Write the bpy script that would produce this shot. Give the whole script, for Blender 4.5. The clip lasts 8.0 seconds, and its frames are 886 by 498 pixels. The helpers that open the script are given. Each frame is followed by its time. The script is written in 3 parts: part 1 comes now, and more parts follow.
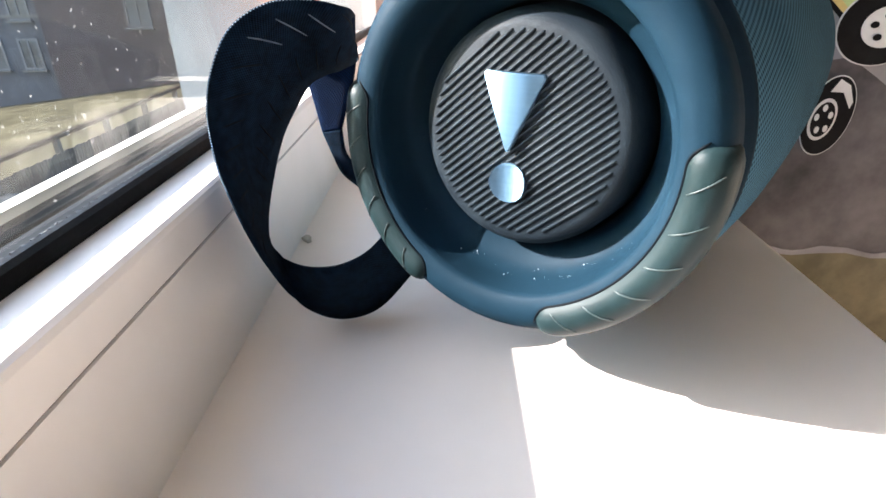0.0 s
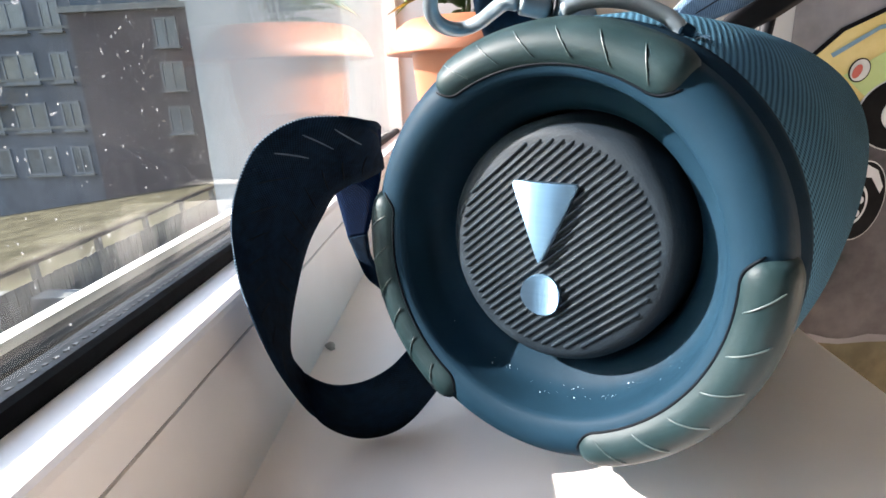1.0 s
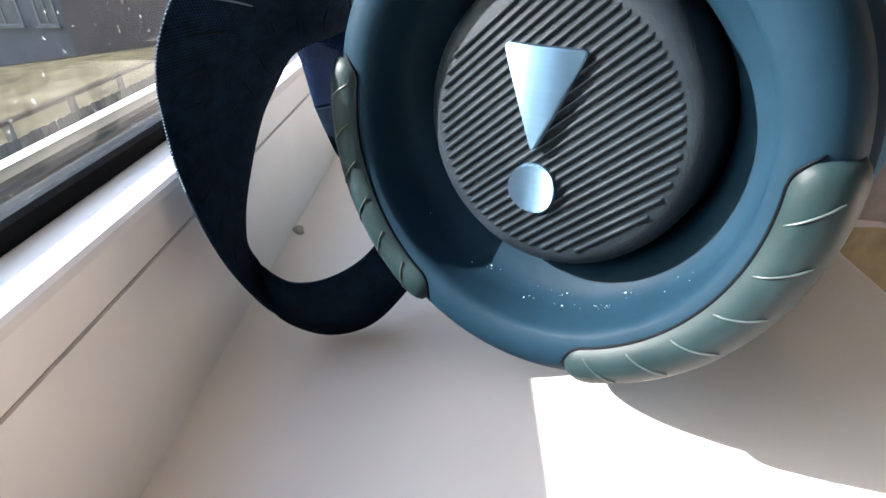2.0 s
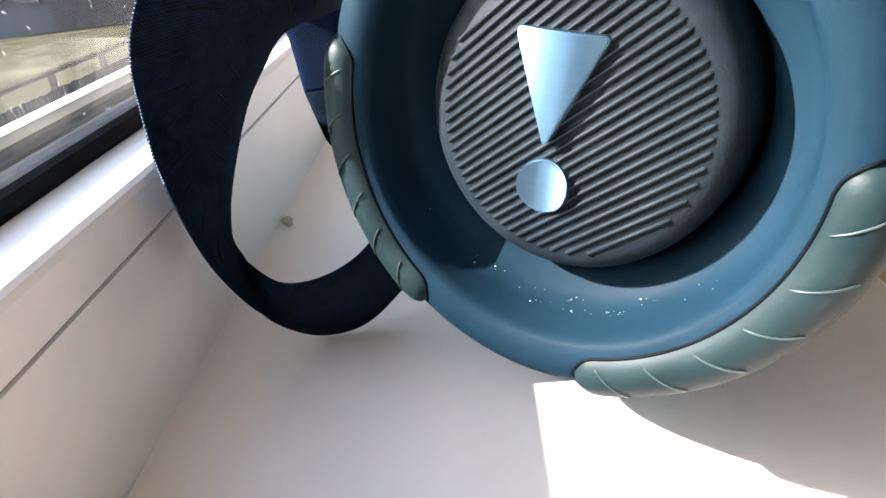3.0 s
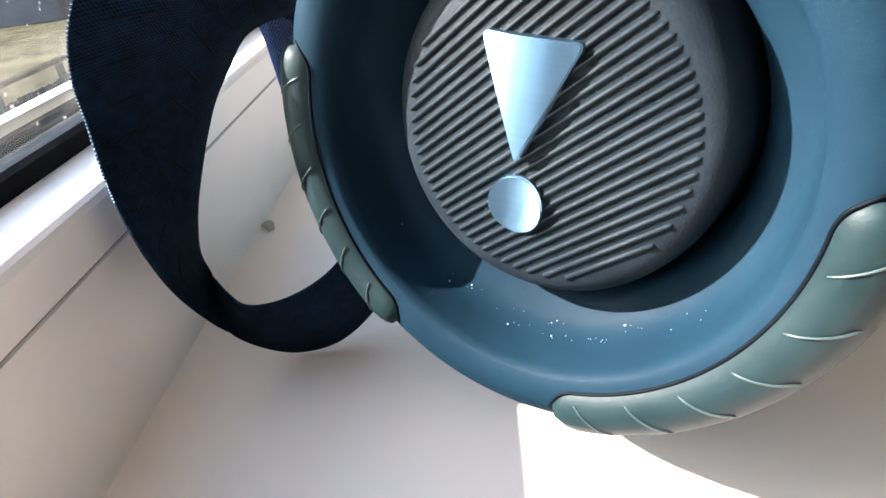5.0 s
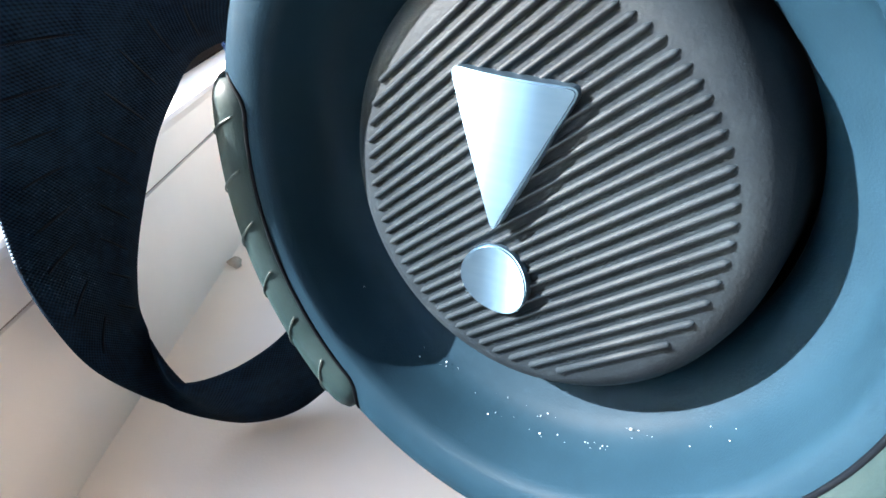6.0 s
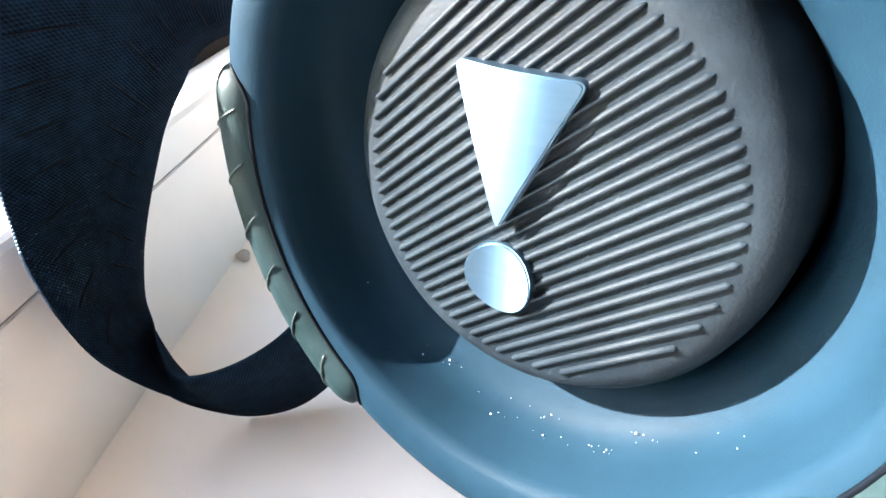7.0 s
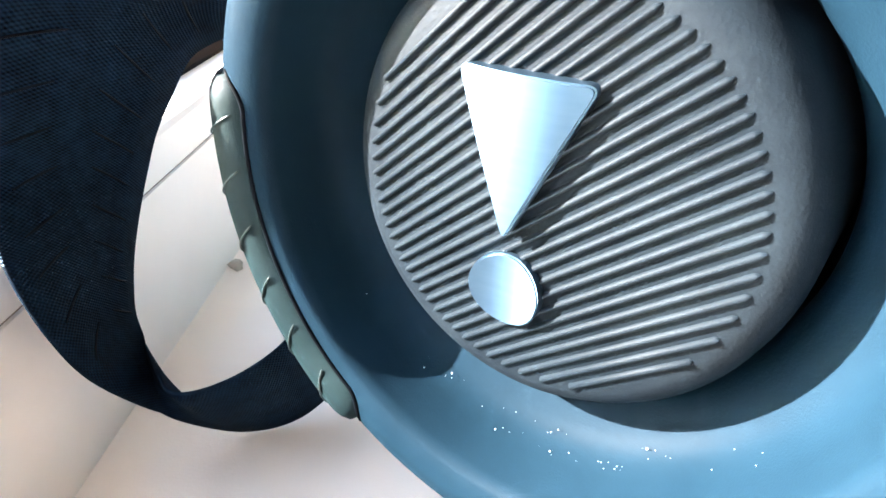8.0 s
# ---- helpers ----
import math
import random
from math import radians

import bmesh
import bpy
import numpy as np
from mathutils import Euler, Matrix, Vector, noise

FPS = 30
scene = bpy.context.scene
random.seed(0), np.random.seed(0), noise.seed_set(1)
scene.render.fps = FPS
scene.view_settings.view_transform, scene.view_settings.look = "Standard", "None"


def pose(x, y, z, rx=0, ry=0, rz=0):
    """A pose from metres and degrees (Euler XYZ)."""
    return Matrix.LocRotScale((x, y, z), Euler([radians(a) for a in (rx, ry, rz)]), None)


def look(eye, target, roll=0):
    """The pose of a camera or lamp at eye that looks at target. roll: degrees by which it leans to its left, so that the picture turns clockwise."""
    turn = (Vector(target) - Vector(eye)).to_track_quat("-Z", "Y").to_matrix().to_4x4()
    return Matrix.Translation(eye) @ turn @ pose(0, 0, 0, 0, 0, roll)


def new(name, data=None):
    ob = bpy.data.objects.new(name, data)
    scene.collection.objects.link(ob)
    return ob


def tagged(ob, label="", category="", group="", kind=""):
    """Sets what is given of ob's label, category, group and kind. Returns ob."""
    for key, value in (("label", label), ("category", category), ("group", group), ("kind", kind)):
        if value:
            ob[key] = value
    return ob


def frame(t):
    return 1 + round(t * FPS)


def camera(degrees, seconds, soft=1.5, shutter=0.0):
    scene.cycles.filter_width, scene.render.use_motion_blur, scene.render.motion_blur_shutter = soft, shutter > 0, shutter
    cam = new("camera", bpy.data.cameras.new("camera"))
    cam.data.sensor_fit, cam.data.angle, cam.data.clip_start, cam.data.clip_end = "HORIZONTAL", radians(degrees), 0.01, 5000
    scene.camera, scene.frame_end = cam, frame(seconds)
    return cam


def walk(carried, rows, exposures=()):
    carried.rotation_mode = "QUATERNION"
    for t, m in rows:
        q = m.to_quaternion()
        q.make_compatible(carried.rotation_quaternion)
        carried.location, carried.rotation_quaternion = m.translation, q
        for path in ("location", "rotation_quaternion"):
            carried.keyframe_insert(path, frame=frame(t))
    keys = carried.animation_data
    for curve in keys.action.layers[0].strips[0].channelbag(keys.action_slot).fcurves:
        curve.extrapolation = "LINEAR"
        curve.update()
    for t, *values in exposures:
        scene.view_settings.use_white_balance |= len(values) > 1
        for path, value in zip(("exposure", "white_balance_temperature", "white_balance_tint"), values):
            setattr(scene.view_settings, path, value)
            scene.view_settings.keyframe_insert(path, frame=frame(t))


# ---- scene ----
from math import cos, pi, sin

cam = camera(77.55, 8.0, soft=1.6)
PATH = [
    (0, (0.0793, -0.1735, 0.1264), (0.0746, 0.2750, -0.0945), -0.51),
    (0.5, (0.0804, -0.1750, 0.1325), (0.0603, 0.2904, -0.0493), -2.13),
    (1, (0.0781, -0.1617, 0.1300), (0.0518, 0.3159, -0.0157), -2.39),
    (1.5, (0.0819, -0.1456, 0.1264), (0.0575, 0.3019, -0.0953), -1.40),
    (3, (0.0772, -0.1232, 0.1221), (0.0709, 0.3018, -0.1412), 0.60),
    (3.5, (0.0760, -0.1213, 0.1220), (0.0785, 0.3025, -0.1432), 0.68),
    (4, (0.0747, -0.1203, 0.1234), (0.0791, 0.3004, -0.1475), 0.12),
    (5.5, (0.0918, -0.0962, 0.1243), (0.0718, 0.3198, -0.1523), -0.78),
    (6, (0.0926, -0.0828, 0.1225), (0.0754, 0.3372, -0.1482), -0.37),
    (6.5, (0.0933, -0.0818, 0.1224), (0.0695, 0.3362, -0.1510), -0.36),
    (7, (0.0941, -0.0811, 0.1218), (0.0656, 0.3360, -0.1525), -0.36),
    (7.5, (0.0926, -0.0801, 0.1217), (0.0697, 0.3391, -0.1498), -0.01),
    (8, (0.0920, -0.0781, 0.1206), (0.0708, 0.3424, -0.1488), -0.18),
]
EXPOSURE = [(0, 2.85, 6350, 14), (1.0, 2.75, 6350, 14), (4.0, 2.9, 6350, 14), (5.5, 3.1, 6400, 13), (6.0, 3.5, 6450, 13), (6.5, 3.72, 6450, 13), (8.0, 3.95, 6450, 13)]
walk(cam, [(t, look(eye, target, roll)) for t, eye, target, roll in PATH], EXPOSURE)

# world and sun: afternoon sun through the window, low from the street side
SUN = Vector((1.925, -0.08, -1.0)).normalized()
world = bpy.data.worlds.new("world")
scene.world = world
world.use_nodes = True
sky = world.node_tree.nodes.new("ShaderNodeTexSky")
sky.sky_type = "NISHITA"
sky.sun_disc = False
sky.sun_elevation = radians(27.2)
sky.sun_rotation = radians(-90)
back = world.node_tree.nodes["Background"]
back.inputs["Strength"].default_value = 0.15
world.node_tree.links.new(sky.outputs[0], back.inputs["Color"])
sun = new("sun", bpy.data.lights.new("sun", "SUN"))
sun.data.energy = 5.0
sun.data.angle = radians(0.5)
sun.data.color = (1.0, 0.95, 0.88)
sun.rotation_euler = SUN.to_track_quat("-Z", "Y").to_euler()


# ---- materials ----
def material(name):
    m = bpy.data.materials.new(name)
    m.use_nodes = True
    nt = m.node_tree
    return m, nt, nt.nodes["Principled BSDF"]


def noise_tex(nt, scale, detail=4.0, rough=0.55, coords=None, stretch=None):
    n = nt.nodes.new("ShaderNodeTexNoise")
    n.inputs["Scale"].default_value = scale
    n.inputs["Detail"].default_value = detail
    n.inputs["Roughness"].default_value = rough
    tc = nt.nodes.new("ShaderNodeTexCoord")
    out = tc.outputs[coords or "Object"]
    if stretch:
        mp = nt.nodes.new("ShaderNodeMapping")
        mp.inputs["Scale"].default_value = stretch
        nt.links.new(out, mp.inputs["Vector"])
        out = mp.outputs[0]
    nt.links.new(out, n.inputs["Vector"])
    return n


def ramp(nt, source, stops):
    r = nt.nodes.new("ShaderNodeValToRGB")
    els = r.color_ramp.elements
    els[0].position, els[0].color = stops[0][0], (*stops[0][1], 1)
    els[1].position, els[1].color = stops[-1][0], (*stops[-1][1], 1)
    for p, c in stops[1:-1]:
        els.new(p).color = (*c, 1)
    nt.links.new(source, r.inputs[0])
    return r


def bump(nt, bsdf, source, strength, distance):
    b = nt.nodes.new("ShaderNodeBump")
    b.inputs["Strength"].default_value = strength
    b.inputs["Distance"].default_value = distance
    nt.links.new(source, b.inputs["Height"])
    nt.links.new(b.outputs[0], bsdf.inputs["Normal"])
    return b


def surface(name, dark, light, scale, rough=0.5, metal=0.0, grain=0.0, grain_scale=600.0, spec=0.5, stretch=None, low=0.35, high=0.65, rough_var=0.08):
    """A surface with broad colour variation and fine relief."""
    m, nt, b = material(name)
    n = noise_tex(nt, scale, 5.0, 0.6, stretch=stretch)
    r = ramp(nt, n.outputs["Fac"], [(low, dark), (high, light)])
    nt.links.new(r.outputs[0], b.inputs["Base Color"])
    b.inputs["Metallic"].default_value = metal
    b.inputs["Specular IOR Level"].default_value = spec
    g = noise_tex(nt, grain_scale, 3.0, 0.6)
    mr = nt.nodes.new("ShaderNodeMapRange")
    mr.inputs["To Min"].default_value = rough - rough_var
    mr.inputs["To Max"].default_value = rough + rough_var
    nt.links.new(n.outputs["Fac"], mr.inputs["Value"])
    nt.links.new(mr.outputs[0], b.inputs["Roughness"])
    if grain:
        bump(nt, b, g.outputs["Fac"], grain, 0.0004)
    return m


def math_node(nt, op, a, b=None):
    n = nt.nodes.new("ShaderNodeMath")
    n.operation = op
    for k, v in enumerate((a, b)):
        if v is None:
            continue
        if isinstance(v, (int, float)):
            n.inputs[k].default_value = v
        else:
            nt.links.new(v, n.inputs[k])
    return n.outputs[0]


PVC = surface("white_pvc", (0.84, 0.785, 0.74), (0.90, 0.845, 0.80), 14, 0.38, grain=0.08, grain_scale=900)
SILL = surface("sill_laminate", (0.85, 0.765, 0.71), (0.91, 0.825, 0.77), 9, 0.42, grain=0.12, grain_scale=1400)
GASKET = surface("black_gasket", (0.004, 0.0042, 0.005), (0.009, 0.0095, 0.011), 60, 0.45, grain=0.2, spec=0.06)
SPACER = surface("spacer_metal", (0.006, 0.007, 0.009), (0.013, 0.0145, 0.0175), 80, 0.6, grain=0.1, spec=0.06)
FRAMEDOT = surface("spacer_dot", (0.020, 0.022, 0.026), (0.045, 0.048, 0.054), 90, 0.6, spec=0.1)
GROOVE = surface("joint_dirt", (0.22, 0.18, 0.15), (0.34, 0.29, 0.25), 120, 0.8)
PLASTER = surface("reveal_plaster", (0.56, 0.565, 0.56), (0.64, 0.645, 0.64), 5, 0.75, grain=0.25, grain_scale=250)
FACADE = surface("facade_render", (0.17, 0.185, 0.205), (0.215, 0.23, 0.25), 7, 0.85, grain=0.3, grain_scale=180)
WALLPAPER = surface("room_wallpaper", (0.53, 0.525, 0.52), (0.61, 0.605, 0.60), 3, 0.8, grain=0.2, grain_scale=200)
ROOMWALL = surface("cream_bounce_wall", (0.70, 0.61, 0.52), (0.77, 0.68, 0.59), 3, 0.8, grain=0.2, grain_scale=200)
FLOOR = surface("floor_laminate", (0.38, 0.29, 0.21), (0.50, 0.39, 0.30), 6, 0.4, stretch=(1, 12, 1))
CEIL = surface("ceiling_paint", (0.74, 0.74, 0.73), (0.80, 0.80, 0.79), 3, 0.85)
RING = surface("blue_rubber", (0.0044, 0.0146, 0.0246), (0.0062, 0.0192, 0.0318), 26, 0.55, grain=0.12, grain_scale=2500, spec=0.045)
BAND = surface("dark_rubber", (0.0040, 0.0115, 0.0200), (0.0062, 0.0165, 0.0280), 30, 0.75, grain=0.15, grain_scale=2000, spec=0.015)
PAD = surface("green_grey_rubber", (0.0048, 0.0134, 0.0152), (0.0102, 0.0220, 0.0244), 45, 0.5, grain=0.10, grain_scale=1800, spec=0.14)
EMBOSS = surface("embossed_bar", (0.001, 0.001, 0.002), (0.003, 0.004, 0.007), 150, 0.8, spec=0.1)
PADMARK = surface("pad_ridge", (0.020, 0.034, 0.035), (0.034, 0.052, 0.053), 60, 0.35)
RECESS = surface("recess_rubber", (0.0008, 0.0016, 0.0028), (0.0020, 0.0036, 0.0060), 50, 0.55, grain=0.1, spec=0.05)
CAP = surface("radiator_rubber", (0.0066, 0.0108, 0.0152), (0.0118, 0.0182, 0.0240), 55, 0.56, grain=0.2, grain_scale=1600, spec=0.12)
CHIPMAT = surface("old_sealant", (0.35, 0.30, 0.24), (0.55, 0.49, 0.42), 200, 0.7, grain=0.3)
TERRA = surface("terracotta_plastic", (0.22, 0.080, 0.040), (0.27, 0.104, 0.055), 10, 0.42, grain=0.1)
SOIL = surface("potting_soil", (0.02, 0.014, 0.010), (0.06, 0.042, 0.03), 90, 0.9, grain=0.6, grain_scale=150)
STEM = surface("stem_green", (0.05, 0.08, 0.02), (0.09, 0.13, 0.04), 40, 0.6)
LEAF = surface("leaf_green", (0.035, 0.085, 0.018), (0.10, 0.17, 0.035), 30, 0.45)
LEAFDRY = surface("leaf_yellowed", (0.32, 0.20, 0.04), (0.40, 0.33, 0.07), 30, 0.5)
HOOK = surface("hook_metal", (0.10, 0.13, 0.15), (0.16, 0.19, 0.21), 60, 0.34, metal=0.35, grain=0.05)
BLACKPL = surface("black_plastic", (0.004, 0.0045, 0.006), (0.010, 0.0105, 0.013), 40, 0.55, grain=0.1, spec=0.2)
DUST = surface("white_dust", (0.65, 0.68, 0.70), (0.8, 0.82, 0.84), 300, 0.7)


def emblem_metal():
    """Brushed metal: fine grooves from side to side, so that highlights stretch up and down."""
    m, nt, b = material("brushed_blue_metal")
    n = noise_tex(nt, 900, 2.0, 0.5, stretch=(0.02, 1.0, 1.0))
    r = ramp(nt, n.outputs["Fac"], [(0.3, (0.112, 0.192, 0.272)), (0.7, (0.122, 0.206, 0.290))])
    nt.links.new(r.outputs[0], b.inputs["Base Color"])
    b.inputs["Metallic"].default_value = 0.9
    b.inputs["Roughness"].default_value = 0.37
    b.inputs["Anisotropic"].default_value = 0.93
    along = nt.nodes.new("ShaderNodeTangent")
    along.direction_type = "UV_MAP"
    nt.links.new(along.outputs[0], b.inputs["Tangent"])
    bump(nt, b, n.outputs["Fac"], 0.02, 0.0001)
    return m


EMBLEM = emblem_metal()


def mesh_fabric():
    """Woven grille cloth: small dark holes in rows round the body, by angle and length."""
    m, nt, b = material("grille_cloth")
    uv = nt.nodes.new("ShaderNodeUVMap")
    sep = nt.nodes.new("ShaderNodeSeparateXYZ")
    nt.links.new(uv.outputs[0], sep.inputs[0])
    u = math_node(nt, "MULTIPLY", sep.outputs["X"], 2 * pi * 200)
    v = math_node(nt, "MULTIPLY", sep.outputs["Y"], 2 * pi * 84)
    lean = math_node(nt, "ADD", u, math_node(nt, "MULTIPLY", v, 0.5))
    a = math_node(nt, "SINE", lean)
    c = math_node(nt, "SINE", v)
    h = math_node(nt, "MULTIPLY", math_node(nt, "ADD", math_node(nt, "MULTIPLY", a, c), 1.0), 0.5)
    n = noise_tex(nt, 30, 4.0)
    mix = math_node(nt, "ADD", math_node(nt, "MULTIPLY", h, 0.85), math_node(nt, "MULTIPLY", n.outputs["Fac"], 0.3))
    r = ramp(nt, mix, [(0.28, (0.004, 0.014, 0.024)), (0.50, (0.030, 0.080, 0.120)), (0.90, (0.060, 0.138, 0.195))])
    nt.links.new(r.outputs[0], b.inputs["Base Color"])
    b.inputs["Roughness"].default_value = 0.85
    b.inputs["Specular IOR Level"].default_value = 0.03
    bump(nt, b, h, 0.35, 0.0005)
    return m


CLOTH = mesh_fabric()


def webbing(name, dark, light, rows, cols, thread):
    """Strap webbing: fine weave from the strap's own coordinates (across, along)."""
    m, nt, b = material(name)
    uv = nt.nodes.new("ShaderNodeUVMap")
    sep = nt.nodes.new("ShaderNodeSeparateXYZ")
    nt.links.new(uv.outputs[0], sep.inputs[0])
    a = math_node(nt, "SINE", math_node(nt, "MULTIPLY", sep.outputs["X"], 2 * pi * cols))
    c = math_node(nt, "SINE", math_node(nt, "MULTIPLY", sep.outputs["Y"], 2 * pi * rows))
    h = math_node(nt, "MULTIPLY", math_node(nt, "ADD", math_node(nt, "MULTIPLY", a, c), 1.0), 0.5)
    n = noise_tex(nt, 260, 4.0, 0.7)
    big = noise_tex(nt, 45, 3.0, 0.6)
    s = math_node(nt, "ADD", math_node(nt, "MULTIPLY", h, thread), math_node(nt, "MULTIPLY", n.outputs["Fac"], 0.9 - thread * 0.5))
    s = math_node(nt, "ADD", s, math_node(nt, "MULTIPLY", big.outputs["Fac"], 0.25))
    r = ramp(nt, s, [(0.42, dark), (0.95, light)])
    nt.links.new(r.outputs[0], b.inputs["Base Color"])
    b.inputs["Roughness"].default_value = 0.9
    b.inputs["Specular IOR Level"].default_value = 0.04
    bump(nt, b, s, 0.7, 0.0008)
    return m


STRAP = webbing("strap_webbing", (0.0004, 0.0008, 0.0020), (0.0075, 0.0200, 0.0390), 230, 30, 0.45)
DENIM = webbing("strap_denim", (0.012, 0.035, 0.085), (0.22, 0.32, 0.44), 90, 20, 0.9)
# twill weave of the inner face; the skylight on it is put into the blue
TWILL_SKYLIT = webbing("strap_twill_skylit", (0.0001, 0.0004, 0.0014), (0.0022, 0.0095, 0.0320), 130, 16, 0.9)
THREAD = surface("edge_thread", (0.10, 0.19, 0.28), (0.30, 0.38, 0.46), 200, 0.8)
MARK = surface("printed_mark", (0.0800, 0.1000, 0.1280), (0.1280, 0.1480, 0.1760), 150, 0.6)


def glass(name, dusty):
    """Thin window glass: clear, with a mirror gloss that grows at glancing angles; dusty: dried drops and a film of dust."""
    m, nt, b = material(name)
    nt.nodes.remove(b)
    clear = nt.nodes.new("ShaderNodeBsdfTransparent")
    clear.inputs["Color"].default_value = (0.965, 0.985, 0.975, 1)
    gloss = nt.nodes.new("ShaderNodeBsdfGlossy")
    gloss.inputs["Roughness"].default_value = 0.0
    fres = nt.nodes.new("ShaderNodeLayerWeight")
    fres.inputs["Blend"].default_value = 0.5
    grow = math_node(nt, "ADD", math_node(nt, "MULTIPLY", math_node(nt, "POWER", fres.outputs["Facing"], 5.0), 0.94), 0.014)
    mix = nt.nodes.new("ShaderNodeMixShader")
    nt.links.new(grow, mix.inputs[0])
    nt.links.new(clear.outputs[0], mix.inputs[1])
    nt.links.new(gloss.outputs[0], mix.inputs[2])
    out = mix.outputs[0]
    if dusty:
        dirt = nt.nodes.new("ShaderNodeBsdfTranslucent")
        dirt.inputs["Color"].default_value = (0.75, 0.76, 0.78, 1)
        film = noise_tex(nt, 9, 6.0, 0.7)
        drops = nt.nodes.new("ShaderNodeTexVoronoi")
        drops.inputs["Scale"].default_value = 250.0
        drops.inputs["Randomness"].default_value = 1.0
        warp = noise_tex(nt, 70, 3.0, 0.6)
        tc = nt.nodes.new("ShaderNodeTexCoord")
        add = nt.nodes.new("ShaderNodeVectorMath")
        add.operation = "MULTIPLY_ADD"
        add.inputs[1].default_value = (0.012, 0.012, 0.012)
        nt.links.new(warp.outputs["Color"], add.inputs[0])
        nt.links.new(tc.outputs["Object"], add.inputs[2])
        nt.links.new(add.outputs[0], drops.inputs["Vector"])
        f = math_node(nt, "MULTIPLY", math_node(nt, "SUBTRACT", film.outputs["Fac"], 0.38), 0.014)
        spot = math_node(nt, "LESS_THAN", drops.outputs["Distance"], 0.13)
        pick = nt.nodes.new("ShaderNodeSeparateColor")
        nt.links.new(drops.outputs["Color"], pick.inputs[0])
        some = math_node(nt, "GREATER_THAN", pick.outputs[0], 0.60)
        g = math_node(nt, "MULTIPLY", math_node(nt, "MULTIPLY", spot, some), 0.065)
        fac = nt.nodes.new("ShaderNodeMath")
        fac.operation, fac.use_clamp = "ADD", True
        nt.links.new(f, fac.inputs[0])
        nt.links.new(g, fac.inputs[1])
        both = nt.nodes.new("ShaderNodeMixShader")
        nt.links.new(fac.outputs[0], both.inputs[0])
        nt.links.new(out, both.inputs[1])
        nt.links.new(dirt.outputs[0], both.inputs[2])
        out = both.outputs[0]
    nt.links.new(out, nt.nodes["Material Output"].inputs[0])
    return m


GLASS_DUST = glass("dusty_glass", True)
GLASS = glass("clear_glass", False)


# ---- building blocks ----
def obj(name, bm, mat, smooth=False):
    me = bpy.data.meshes.new(name)
    bm.to_mesh(me)
    bm.free()
    me.materials.append(mat)
    if smooth:
        for p in me.polygons:
            p.use_smooth = True
    return new(name, me)


def part(name, bm, mat, parent, label="", smooth=False):
    ob = obj(name, bm, mat, smooth)
    ob.parent = parent
    if label:
        tagged(ob, label)
    return ob


def thing(name, label, category, m=None, group="", kind=""):
    ob = new(name)
    ob.empty_display_size = 0.02
    if m is not None:
        ob.matrix_world = m
    return tagged(ob, label, category, group, kind)


def box_bm(x0, x1, y0, y1, z0, z1, bevel=0.0, segments=2):
    bm = bmesh.new()
    bmesh.ops.create_cube(bm, size=1.0)
    bmesh.ops.scale(bm, vec=(x1 - x0, y1 - y0, z1 - z0), verts=bm.verts)
    bmesh.ops.translate(bm, vec=((x0 + x1) / 2, (y0 + y1) / 2, (z0 + z1) / 2), verts=bm.verts)
    if bevel:
        bmesh.ops.bevel(bm, geom=bm.edges[:], offset=bevel, segments=segments, affect="EDGES", profile=0.5)
    return bm


def join_boxes(boxes):
    bm = bmesh.new()
    for x0, x1, y0, y1, z0, z1 in boxes:
        r = bmesh.ops.create_cube(bm, size=1.0)
        bmesh.ops.scale(bm, vec=(x1 - x0, y1 - y0, z1 - z0), verts=r["verts"])
        bmesh.ops.translate(bm, vec=((x0 + x1) / 2, (y0 + y1) / 2, (z0 + z1) / 2), verts=r["verts"])
    return bm


def extrude_profile(points, y0, y1):
    """A bar along y from a profile of (x, z) points."""
    bm = bmesh.new()
    a = [bm.verts.new((x, y0, z)) for x, z in points]
    b = [bm.verts.new((x, y1, z)) for x, z in points]
    n = len(points)
    for i in range(n):
        j = (i + 1) % n
        bm.faces.new((a[i], a[j], b[j], b[i]))
    bm.faces.new(a[::-1])
    bm.faces.new(b)
    bmesh.ops.recalc_face_normals(bm, faces=bm.faces[:])
    return bm


def spline(points, count):
    """Catmull-Rom through points (tuples of any length)."""
    p = [np.array(q, float) for q in points]
    p = [2 * p[0] - p[1]] + p + [2 * p[-1] - p[-2]]
    out = []
    spans = len(p) - 3
    for k in range(count):
        s = k / (count - 1) * spans
        i = min(int(s), spans - 1)
        t = s - i
        a, b, c, d = p[i:i + 4]
        out.append(0.5 * (2 * b + (c - a) * t + (2 * a - 5 * b + 4 * c - d) * t * t + (3 * b - a - 3 * c + d) * t ** 3))
    return out


